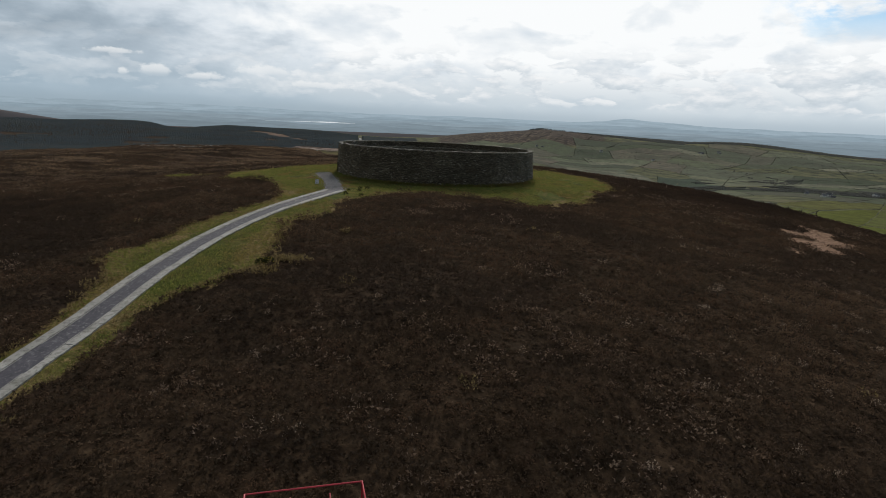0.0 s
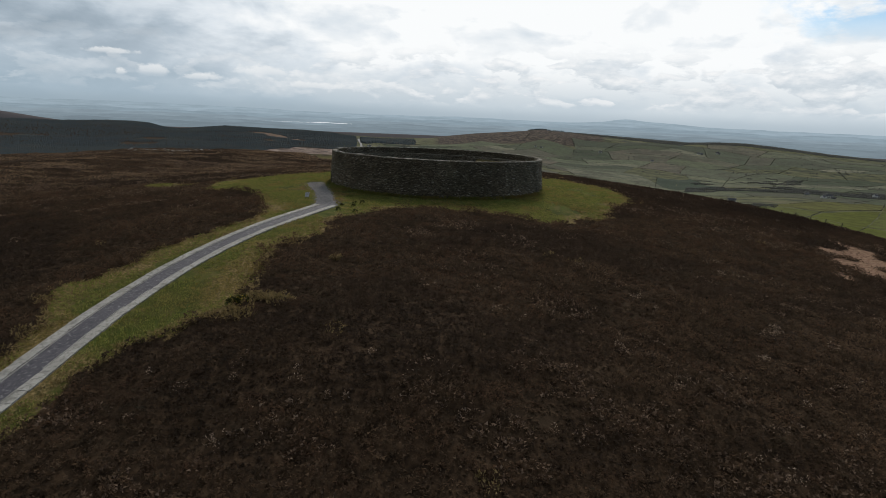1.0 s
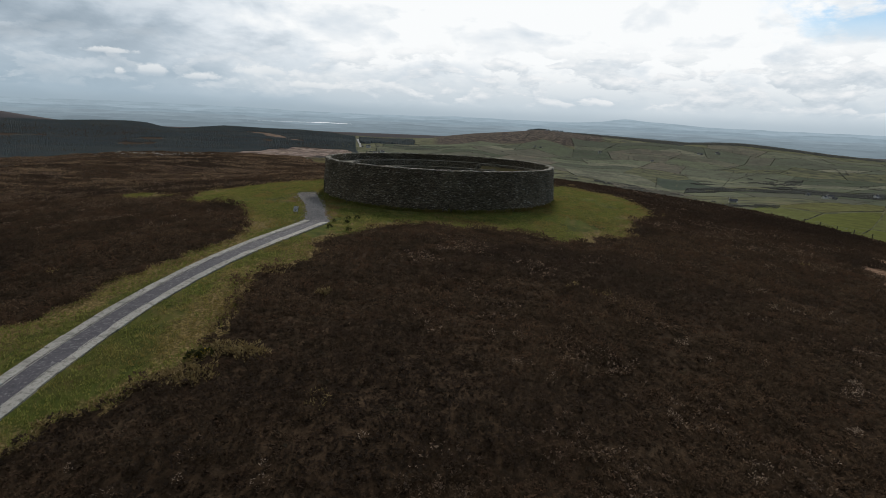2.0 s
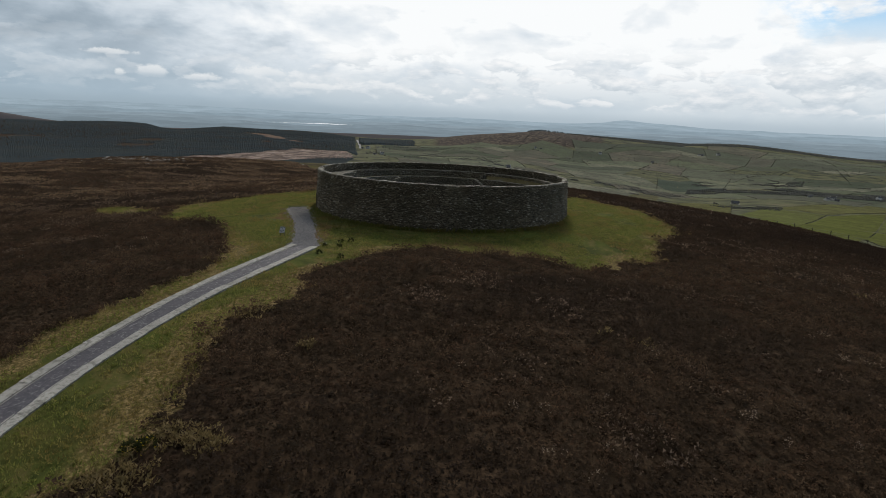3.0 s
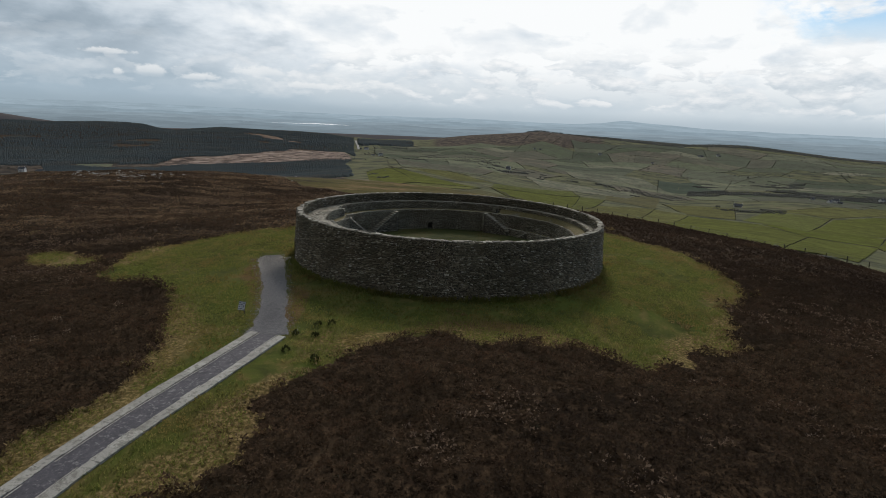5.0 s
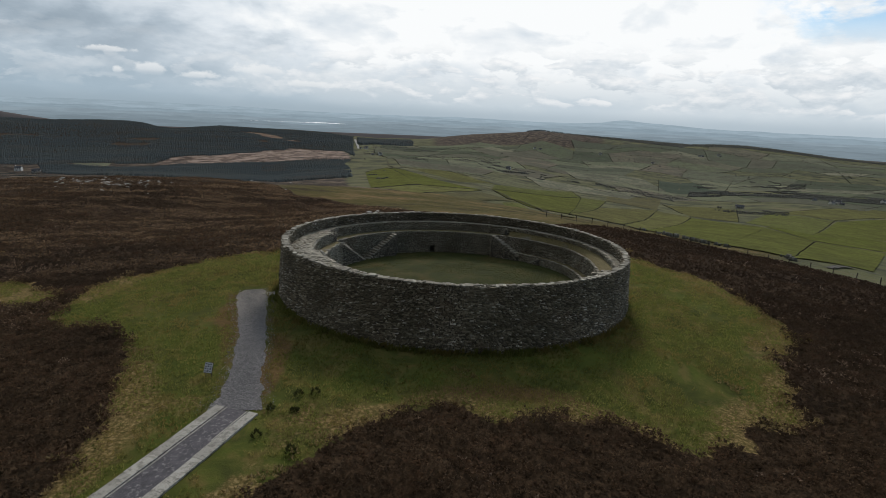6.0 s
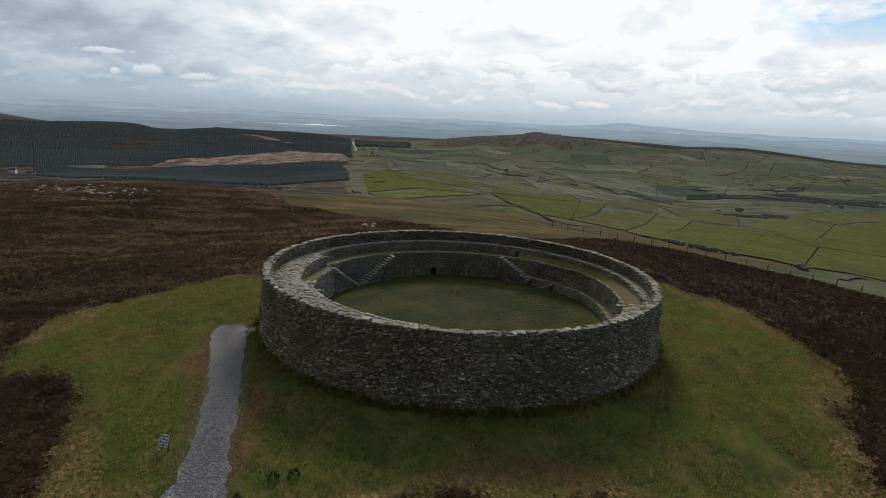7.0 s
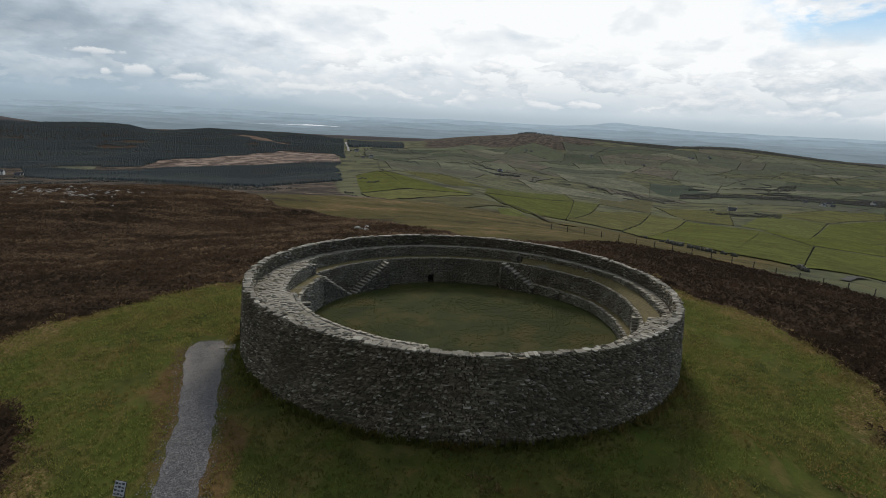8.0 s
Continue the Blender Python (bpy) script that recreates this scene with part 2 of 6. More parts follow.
def paint_cap(k, p):
    tone = k.ramp(each(k), [(0.0, (0.13, 0.116, 0.09)), (0.6, (0.23, 0.21, 0.165)), (1.0, (0.42, 0.39, 0.32))])
    grain = k.noise(p, 11.0, 7.0, 0.7)
    tone = k.mix(k.span(grain, 0.42, 0.72, 0.0, 0.6), tone, (0.11, 0.105, 0.095))
    return k.mix(k.span(k.noise(p, 3.0, 5.0, 0.7), 0.58, 0.66, 0.0, 0.5), tone, (0.42, 0.39, 0.33)), grain


def paint_flag(k, p):
    tone = k.ramp(island(k), [(0.0, (0.24, 0.217, 0.175)), (0.6, (0.30, 0.272, 0.22)), (1.0, (0.37, 0.338, 0.276))])
    grain = k.noise(p, 10.0, 7.0, 0.7)
    tone = k.mix(k.span(grain, 0.42, 0.72, 0.0, 0.5), tone, (0.10, 0.10, 0.085))
    return k.mix(k.span(k.noise(p, 0.8, 5.0), 0.52, 0.66, 0.0, 0.6), tone, (0.095, 0.085, 0.045)), grain


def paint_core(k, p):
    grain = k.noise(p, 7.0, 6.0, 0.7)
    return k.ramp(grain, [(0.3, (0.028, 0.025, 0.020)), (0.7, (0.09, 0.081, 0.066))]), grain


def paint_terrace(k, p):
    grain = k.noise(p, 6.0, 6.0, 0.7)
    turf = k.ramp(grain, [(0.3, (0.075, 0.064, 0.028)), (0.7, (0.20, 0.160, 0.075))])
    gritty = k.ramp(k.noise(p, 12.0, 5.0, 0.7), [(0.3, (0.09, 0.085, 0.075)), (0.7, (0.26, 0.25, 0.225))])
    return k.mix(k.span(k.noise(p, 0.30, 3.0), 0.60, 0.72), turf, gritty), grain


def paint_floor(k, p):
    blade, patch = k.noise(p, 9.0, 5.0, 0.7), k.noise(p, 0.30, 5.0, 0.6, 0.3)
    turf = k.ramp(patch, [(0.30, (0.026, 0.035, 0.012)), (0.5, (0.044, 0.051, 0.015)), (0.68, (0.082, 0.066, 0.024))])
    turf = k.mix(k.span(k.noise(p, 1.6, 6.0, 0.7), 0.54, 0.70, 0.0, 0.4), turf, (0.080, 0.068, 0.030))
    return k.mix(k.span(blade, 0.35, 0.75, 0.0, 0.5), turf, (0.034, 0.034, 0.013)), blade


def paint_tarmac(k, p):
    grit = k.noise(p, 38.0, 4.0, 0.8)
    base = k.ramp(k.noise(p, 1.7, 6.0, 0.7), [(0.3, (0.042, 0.038, 0.046)), (0.7, (0.086, 0.079, 0.090))])
    base = k.mix(k.span(grit, 0.5, 0.75, 0.0, 0.55), base, (0.21, 0.20, 0.205))
    base = k.mix(k.span(k.noise(p, 4.5, 8.0, 0.8), 0.53, 0.61, 0.0, 0.6), base, (0.29, 0.275, 0.275))
    return base, grit


def paint_slab(k, p):
    tone = k.ramp(each(k), [(0.0, (0.31, 0.292, 0.258)), (1.0, (0.41, 0.388, 0.345))])
    grain = k.noise(p, 16.0, 6.0, 0.72)
    tone = k.mix(k.span(grain, 0.45, 0.75, 0.0, 0.55), tone, (0.17, 0.16, 0.145))
    tone = k.mix(k.span(k.noise(p, 4.0, 8.0, 0.75), 0.48, 0.60, 0.0, 0.7), tone, (0.14, 0.13, 0.112))
    return k.mix(k.span(k.noise(p, 0.9, 7.0, 0.72), 0.52, 0.66, 0.0, 0.7), tone, (0.14, 0.135, 0.11)), grain


def paint_gravel(k, p):
    grit = k.cells(p, 13.0)
    tone = k.ramp(k.math("MULTIPLY", grit.outputs["Color"], 1.0), [(0.0, (0.07, 0.066, 0.07)), (0.6, (0.15, 0.142, 0.145)), (1.0, (0.30, 0.285, 0.28))])
    fine = k.mix(k.span(p_y(k, p), -13.0, -8.0), tone, k.mix(k.noise(p, 20.0, 5.0, 0.7), (0.19, 0.172, 0.158), (0.29, 0.265, 0.245)))
    return k.mix(k.span(k.noise(p, 0.8, 5.0), 0.52, 0.7, 0.0, 0.5), fine, (0.12, 0.115, 0.11)), grit.outputs["Distance"]


def p_y(k, p):
    s = k.add("ShaderNodeSeparateXYZ")
    k.put(s.inputs[0], p)
    return s.outputs[1]


def tones(*stops):
    """A paint of one colour for each loose piece of a mesh, with a little grain."""
    def paint(k, p):
        c = k.ramp(island(k), [(i / (len(stops) - 1), c) for i, c in enumerate(stops)])
        return k.mix(k.span(k.noise(p, 0.25, 4.0), 0.4, 0.65, 0.0, 0.35), c, stops[0])
    return paint


def object_tones(*stops, grain=0.05, dark=(0.05, 0.055, 0.03)):
    def paint(k, p):
        c = k.ramp(each(k), [(i / (len(stops) - 1), c) for i, c in enumerate(stops)])
        c = k.mix(k.span(k.noise(p, grain, 7.0, 0.7), 0.44, 0.60, 0.0, 0.7), c, dark)
        c = k.mix(k.span(k.noise(k.vec("MULTIPLY", p, (1.0, 0.45, 1.0)), grain * 3.1, 6.0, 0.72), 0.50, 0.62, 0.0, 0.45), c, tuple(1.25 * v for v in stops[-1]))
        return k.mix(k.span(k.noise(p, grain * 9, 6.0, 0.75), 0.47, 0.60, 0.0, 0.6), c, tuple(0.75 * v for v in dark))
    return paint


def plain(*colour, dark=0.6, scale=6.0):
    def paint(k, p):
        f = k.span(k.noise(p, scale, 5.0, 0.65), 0.4, 0.7)
        return k.mix(f, colour, tuple(c * dark for c in colour))
    return paint


GROUND = surface("hill_ground", paint_ground, 1.0, strength=0.5, distance=0.12, spec=0.04)
DISTANCE = surface("hazed_far_country", paint_distance, 1.0, spec=0.0)
STONE = surface("wall_stone", paint_stone, 0.85, strength=0.6, distance=0.03)
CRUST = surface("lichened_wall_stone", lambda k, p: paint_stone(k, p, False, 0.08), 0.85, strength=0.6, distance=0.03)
LOOSE = surface("loose_wall_stone", lambda k, p: paint_stone(k, p, True), 0.85, strength=0.6, distance=0.03)
CAP = surface("cap_stone", paint_cap, 0.85, strength=0.6, distance=0.03)
FLAG = surface("flagstone", paint_flag, 0.9, strength=0.6, distance=0.03)
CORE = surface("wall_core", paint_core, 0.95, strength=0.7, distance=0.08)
TERRACE = surface("terrace_turf", paint_terrace, 0.95, strength=0.6, distance=0.06)
FLOOR = surface("fort_turf", paint_floor, 0.95, strength=0.5, distance=0.05, spec=0.1)
TARMAC = surface("worn_tarmac", paint_tarmac, 0.75, strength=0.5, distance=0.02)
SLAB = surface("edging_concrete", paint_slab, 0.85, strength=0.5, distance=0.02)
GRAVEL = surface("path_gravel", paint_gravel, 0.9, strength=0.7, distance=0.03)
CHIP = surface("gravel_chips", tones((0.08, 0.078, 0.08), (0.17, 0.165, 0.165), (0.33, 0.32, 0.31)), 0.9)
def paint_heather(k, p):
    c = k.ramp(island(k), [(0.0, (0.070, 0.045, 0.029)), (0.6, (0.112, 0.073, 0.045)), (1.0, (0.170, 0.116, 0.074))])
    c = k.mix(k.span(k.noise(p, 0.16, 5.0, 0.65), 0.42, 0.62, 0.0, 0.7), c, (0.050, 0.037, 0.024))
    c = k.mix(k.span(k.noise(p, 0.45, 4.0, 0.6), 0.47, 0.60, 0.0, 0.75), c, (0.104, 0.062, 0.038))
    c = k.mix(k.span(k.noise(k.vec("MULTIPLY", p, (0.5, 1.0, 1.0)), 0.055, 4.0, 0.6, 0.4), 0.48, 0.58, 0.0, 0.7), c, (0.034, 0.025, 0.020))
    s = k.add("ShaderNodeSeparateXYZ")
    k.put(s.inputs[0], p)
    # more dead grass and bracken among it towards the eastern slope and in streaks on the western moor
    mixed = k.math("MULTIPLY", k.math("MULTIPLY", k.span(s.outputs[0], -5.0, 45.0), k.span(s.outputs[1], -30.0, -58.0)), k.span(k.noise(p, 0.30, 5.0, 0.65), 0.40, 0.62, 0.15, 0.75))
    c = k.mix(mixed, c, (0.185, 0.122, 0.078))
    streak = k.math("MULTIPLY", k.math("MULTIPLY", k.span(s.outputs[1], -20.0, 35.0), k.span(s.outputs[0], 22.0, -4.0)), k.span(k.noise(k.vec("MULTIPLY", p, (0.35, 1.0, 1.0)), 0.22, 6.0, 0.68), 0.49, 0.57, 0.0, 0.95))
    c = k.mix(streak, c, (0.27, 0.185, 0.115))
    # darkening put into the colour over the north-eastern rim, by plan position
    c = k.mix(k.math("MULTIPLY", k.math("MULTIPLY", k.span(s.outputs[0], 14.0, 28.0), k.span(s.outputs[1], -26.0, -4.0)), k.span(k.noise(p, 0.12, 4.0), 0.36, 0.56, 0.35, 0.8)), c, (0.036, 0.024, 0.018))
    c = k.mix(k.span(k.noise(p, 1.1, 3.0, 0.6), 0.60, 0.72, 0.0, 0.5), c, (0.062, 0.058, 0.036))
    # random dark mottling stands in for the shaded gaps between clumps
    return k.mix(k.span(k.noise(p, 0.85, 4.0, 0.62, 0.3), 0.48, 0.58, 0.0, 0.5), c, (0.044, 0.031, 0.020))


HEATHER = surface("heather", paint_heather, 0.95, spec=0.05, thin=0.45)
BRACKEN = surface("dead_bracken", tones((0.09, 0.060, 0.042), (0.16, 0.110, 0.076), (0.28, 0.20, 0.142)), 0.95, spec=0.1, thin=0.4)
TWIG = surface("bleached_twigs", tones((0.19, 0.135, 0.100), (0.33, 0.245, 0.180), (0.56, 0.44, 0.335)), 0.95, spec=0.05, thin=0.4)
def paint_tussock(k, p):
    c = k.ramp(island(k), [(0.0, (0.120, 0.134, 0.034)), (0.5, (0.170, 0.178, 0.045)), (1.0, (0.235, 0.215, 0.076))])
    c = k.mix(k.span(k.noise(p, 0.55, 5.0, 0.65), 0.53, 0.62, 0.0, 0.5), c, (0.29, 0.225, 0.09))
    c = k.mix(k.span(k.noise(p, 0.20, 4.0, 0.6), 0.51, 0.61, 0.0, 0.6), c, (0.22, 0.145, 0.058))
    return k.mix(k.span(k.noise(p, 0.9, 4.0, 0.6), 0.52, 0.62, 0.0, 0.55), c, (0.086, 0.106, 0.030))


TUSSOCK = surface("tussock_grass", paint_tussock, 0.9, spec=0.05, thin=0.7)
COURT_GRASS = surface("courtyard_grass", tones((0.060, 0.070, 0.022), (0.078, 0.084, 0.027), (0.125, 0.104, 0.042)), 0.9, spec=0.05, thin=0.5)
STRAW = surface("straw_grass", tones((0.14, 0.105, 0.045), (0.23, 0.170, 0.078), (0.36, 0.27, 0.145)), 0.9, spec=0.05, thin=0.4)
RUSH = surface("dark_rush", tones((0.03, 0.034, 0.012), (0.045, 0.05, 0.018), (0.07, 0.07, 0.025)), 0.9, spec=0.05, thin=0.3)
ROCK = surface("outcrop_rock", tones((0.13, 0.122, 0.11), (0.24, 0.228, 0.208), (0.42, 0.40, 0.37)), 0.9)
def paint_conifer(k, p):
    # blue-grey lift in the tones is distance haze put into the colour
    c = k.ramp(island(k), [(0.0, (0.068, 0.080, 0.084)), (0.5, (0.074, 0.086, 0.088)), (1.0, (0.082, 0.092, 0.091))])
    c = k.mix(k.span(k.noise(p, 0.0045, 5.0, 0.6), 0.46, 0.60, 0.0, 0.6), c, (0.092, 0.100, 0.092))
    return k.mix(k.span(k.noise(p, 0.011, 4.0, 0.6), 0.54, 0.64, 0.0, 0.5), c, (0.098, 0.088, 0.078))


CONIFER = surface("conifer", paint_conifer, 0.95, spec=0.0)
HEDGE = surface("hedge_twigs", tones((0.058, 0.058, 0.044), (0.076, 0.074, 0.056), (0.100, 0.094, 0.072)), 0.95, spec=0.0)
# bare wood tones lightened, the haze over distant woods put into the colour
BROADLEAF = surface("bare_wood", tones((0.094, 0.096, 0.086), (0.112, 0.112, 0.098), (0.138, 0.128, 0.110)), 0.95, spec=0.02)
# greens greyed and lightened for the haze over distant fields
FIELD = surface("field_grass", object_tones((0.074, 0.086, 0.060), (0.136, 0.148, 0.094), (0.200, 0.200, 0.132), (0.096, 0.106, 0.078), (0.180, 0.152, 0.118), (0.128, 0.148, 0.092), (0.236, 0.222, 0.160), (0.100, 0.114, 0.080), grain=0.011, dark=(0.100, 0.100, 0.078)), 0.95, spec=0.0)
BRIGHT = surface("field_meadow", object_tones((0.104, 0.116, 0.042), (0.128, 0.138, 0.050), (0.124, 0.116, 0.054), (0.150, 0.150, 0.060), grain=0.02, dark=(0.088, 0.084, 0.044)), 0.95, spec=0.0)
LUSH = surface("field_lush", object_tones((0.104, 0.116, 0.034), (0.118, 0.130, 0.036), (0.112, 0.120, 0.040), (0.124, 0.130, 0.040), grain=0.018, dark=(0.086, 0.086, 0.036)), 0.95, spec=0.0)
ROUGH = surface("field_rough", object_tones((0.094, 0.088, 0.038), (0.110, 0.100, 0.044), grain=0.03, dark=(0.060, 0.056, 0.032)), 0.95, spec=0.02)
DULL = surface("field_wet", object_tones((0.060, 0.076, 0.052), (0.070, 0.084, 0.056), grain=0.02, dark=(0.052, 0.062, 0.048)), 0.95, spec=0.02)
# the sky's shine on the lake is painted as a near-white base colour
WATER = surface("lake_water", lambda k, p: k.mix(k.noise(p, 0.01), (0.84, 0.88, 0.91), (0.93, 0.95, 0.97)), 0.9, spec=0.5)
WHITE = surface("house_render", plain(0.72, 0.71, 0.68, dark=0.85, scale=0.8), 0.8)
SLATE = surface("house_slate", plain(0.07, 0.072, 0.08, dark=0.7, scale=1.5), 0.7)
BARN = surface("barn_sheet", plain(0.34, 0.335, 0.32, dark=0.75, scale=0.6), 0.6)
PANE = surface("dark_pane", plain(0.02, 0.025, 0.03), 0.15, spec=0.5)
POST = surface("fence_timber", plain(0.075, 0.065, 0.055), 0.9)
WIRE = surface("fence_wire", plain(0.20, 0.20, 0.20), 0.5)
BOARD = surface("sign_board", plain(0.50, 0.51, 0.54, dark=0.8, scale=5.0), 0.4, spec=0.4)
INK = surface("sign_print", plain(0.07, 0.08, 0.10), 0.5)
RED = surface("red_paint", plain(0.42, 0.022, 0.035, dark=0.75, scale=3.0), 0.45, spec=0.5)
SHEET = surface("grey_sheet", plain(0.52, 0.52, 0.52, dark=0.8, scale=2.0), 0.5)
PALE_ROAD = surface("pale_road", plain(0.36, 0.35, 0.33, dark=0.75, scale=0.05), 0.95, spec=0.0)
TRACK = surface("stony_track", plain(0.13, 0.125, 0.115, dark=0.6, scale=0.25), 0.95, spec=0.0)
GORSE = surface("gorse_flower", tones((0.42, 0.30, 0.02), (0.55, 0.42, 0.03)), 0.9, spec=0.05, thin=0.3)
BROWN = surface("cleared_ground", object_tones((0.15, 0.105, 0.075), (0.20, 0.14, 0.10), grain=0.02, dark=(0.10, 0.065, 0.05)), 0.95, spec=0.02)


# ---- helpers for meshes ----
rng = np.random.default_rng(7)


def sheet(name, verts, faces, material, slots=None):
    """A mesh from arrays: verts (n, 3), faces (m, 3 or 4)."""
    verts, faces = np.asarray(verts, np.float32).reshape(-1, 3), np.asarray(faces, np.int32)
    mesh, side = bpy.data.meshes.new(name), faces.shape[1]
    mesh.vertices.add(len(verts))
    mesh.vertices.foreach_set("co", verts.ravel())
    mesh.loops.add(faces.size)
    mesh.loops.foreach_set("vertex_index", faces.ravel())
    mesh.polygons.add(len(faces))
    mesh.polygons.foreach_set("loop_start", np.arange(0, faces.size, side, dtype=np.int32))
    for m in material if isinstance(material, (list, tuple)) else (material,):
        mesh.materials.append(m)
    if slots is not None:
        mesh.polygons.foreach_set("material_index", np.asarray(slots, np.int32))
    mesh.update(calc_edges=True)
    mesh.validate()
    return mesh


def smooth(mesh):
    mesh.polygons.foreach_set("use_smooth", np.ones(len(mesh.polygons), bool))
    return mesh


def part(name, bm, material, parent, label=""):
    """Links a bmesh, or a finished mesh, as one object under its thing."""
    if isinstance(bm, bmesh.types.BMesh):
        mesh = bpy.data.meshes.new(name)
        bm.to_mesh(mesh)
        bm.free()
        mesh.materials.append(material)
    else:
        mesh = bm
    ob = new(name, mesh)
    ob.parent = parent
    return tagged(ob, label)


def thing(name, label, category, group="", kind="", at=(0, 0, 0), turn=0.0):
    ob = new(name)
    ob.matrix_world = pose(*at, 0, 0, turn)
    return tagged(ob, label, category, group, kind)


def box(sx, sy, sz, at=(0, 0, 0), bevel=0.0, turn=None):
    """A bevelled box with its base's middle at a place."""
    bm = bmesh.new()
    bmesh.ops.create_cube(bm, size=1.0)
    bmesh.ops.scale(bm, vec=(sx, sy, sz), verts=bm.verts)
    bmesh.ops.translate(bm, vec=(0, 0, sz / 2), verts=bm.verts)
    if bevel:
        bmesh.ops.bevel(bm, geom=list(bm.edges), offset=bevel, segments=2, affect="EDGES")
    if turn is not None:
        bmesh.ops.transform(bm, matrix=turn, verts=bm.verts)
    bmesh.ops.translate(bm, vec=at, verts=bm.verts)
    return bm


def tube(a, b, radius, sides=8):
    bm = bmesh.new()
    a, b = Vector(a), Vector(b)
    bmesh.ops.create_cone(bm, cap_ends=True, segments=sides, radius1=radius, radius2=radius, depth=(b - a).length)
    bmesh.ops.transform(bm, matrix=Matrix.Translation((a + b) / 2) @ (b - a).to_track_quat("Z", "Y").to_matrix().to_4x4(), verts=bm.verts)
    return bm


def waves(x, y, scale, seed, octaves=4):
    """Smooth noise of arrays, about -1 to 1: turned sine products."""
    r = np.random.default_rng(seed)
    total, gain = np.zeros_like(np.asarray(x, float)), 1.0
    for _ in range(octaves):
        for _ in range(3):
            a, p, q = r.uniform(0, 2 * np.pi, 3)
            total += gain * np.sin((x * np.cos(a) + y * np.sin(a)) / scale + p) * np.sin((y * np.cos(a + 0.9) - x * np.sin(a + 0.9)) / scale * 0.8 + q) / 1.7
        scale, gain = scale / 2.1, gain * 0.55
    return total


# ---- the lie of the land ----
# heights by bearing (degrees clockwise from +y) and by distance from the middle of the fort
BEARINGS = np.array([-180, -90, -47, -33, -18, -4, 4.5, 12.7, 23, 34, 50, 100, 180.0])
DISTANCES = np.array([60, 110, 180, 300, 480, 850, 1400, 2100, 2800, 3450, 4300.0])
HEIGHTS = np.array([
    [-2.6, -10, -20, -36, -56, -84, -110, -120, -120, -120, -120],
    [-3.0, -5, -12, -24, -46, -80, -110, -120, -110, -120, -120],
    [-2.3, -2.6, -8, -22, -44, -80, -114, -122, -105, -120, -120],
    [-2.2, -2.3, -9, -22, -41, -81, -114, -118, -100, -120, -120],
    [-2.0, -3.9, -15, -31, -50, -84, -99, -101, -98, -120, -120],
    [-1.9, -5.4, -18, -30, -44, -65, -90, -107, -120, -128, -128],
    [-2.0, -6.8, -19, -31, -47, -76, -102, -108, -100, -110, -120],
    [-2.1, -8.5, -21, -36, -57, -93, -126, -132, -101, -110, -120],
    [-2.5, -11, -23, -41, -65, -104, -147, -158, -130, -120, -120],
    [-2.9, -13, -25, -40, -62, -96, -130, -146, -136, -125, -120],
    [-4.2, -13.5, -26, -44, -66, -100, -132, -146, -136, -125, -120],
    [-4.2, -12.5, -22, -40, -64, -94, -120, -130, -125, -120, -120],
    [-2.6, -10, -20, -36, -56, -84, -110, -120, -120, -120, -120],
])
# the long ridge that closes the valley: its height by bearing
RIDGE_AT = np.array([-60, -45, -36.5, -34.7, -32.8, -30.8, -28.8, -27.5, -26.2, -24.9, -23, -21.1, -19.7, -17.2, -14.7, -12, -9.4, -6.6, -1.6, 0.6, 2.8, 5, 7.2, 9.4, 12.7, 17.9, 23, 25.3, 27.6, 29.9, 34.1, 38.6, 50, 60])
RIDGE_Z = np.array([-85, -80, -80, -84, -81, -77, -78, -84, -104, -110, -98, -88, -91, -95, -96, -103, -119, -125, -120, -98, -80, -68, -56, -41, -53, -65, -76, -68, -66, -74, -96, -112, -118, -120])


def spline(x, knots, values):
    """Smooth curve through knots (monotone in feel): values has the knots on its last axis."""
    h = np.diff(knots)
    slope = np.diff(values, axis=-1) / h
    m = np.concatenate([slope[..., :1], (slope[..., 1:] + slope[..., :-1]) / 2, slope[..., -1:]], -1)
    i = np.clip(np.searchsorted(knots, x) - 1, 0, len(knots) - 2)
    t = np.clip((x - knots[i]) / h[i], 0, 1)
    pick = lambda v, j: np.take_along_axis(v, j[..., None], -1)[..., 0]
    a, b, ma, mb = pick(values, i), pick(values, i + 1), pick(m, i) * h[i], pick(m, i + 1) * h[i]
    return (2 * t**3 - 3 * t**2 + 1) * a + (t**3 - 2 * t**2 + t) * ma + (3 * t**2 - 2 * t**3) * b + (t**3 - t**2) * mb


def ease(v, a, b):
    t = np.clip((v - a) / (b - a), 0, 1)
    return t * t * (3 - 2 * t)


ROAD = np.array([(-12.35, -25.5), (-13.8, -30.3), (-15.1, -34.2), (-16.2, -37.4), (-17.8, -42.5), (-19.2, -48.4), (-19.7, -52.2), (-20.0, -56.2), (-20.2, -60.0), (-20.4, -65.5), (-20.8, -69.8), (-21.2, -75.0), (-21.4, -88.0), (-19.0, -112.0), (-14.0, -150.0)])
PATH = np.array([(-12.45, -25.6), (-12.9, -23.2), (-13.7, -19.8), (-14.8, -15.4), (-16.3, -10.6), (-18.1, -5.3), (-18.5, -3.3)])


def finer(line, step=0.5):
    """A smooth line through the points of a plan, at even steps."""
    away = np.r_[0, np.cumsum(np.hypot(*np.diff(line, axis=0).T))]
    s = np.arange(0, away[-1], step)
    return np.stack([spline(s, away, np.broadcast_to(line[:, c], (len(s), len(line)))) for c in (0, 1)], 1)


ROAD_LINE, PATH_LINE = finer(ROAD), finer(PATH, 0.25)


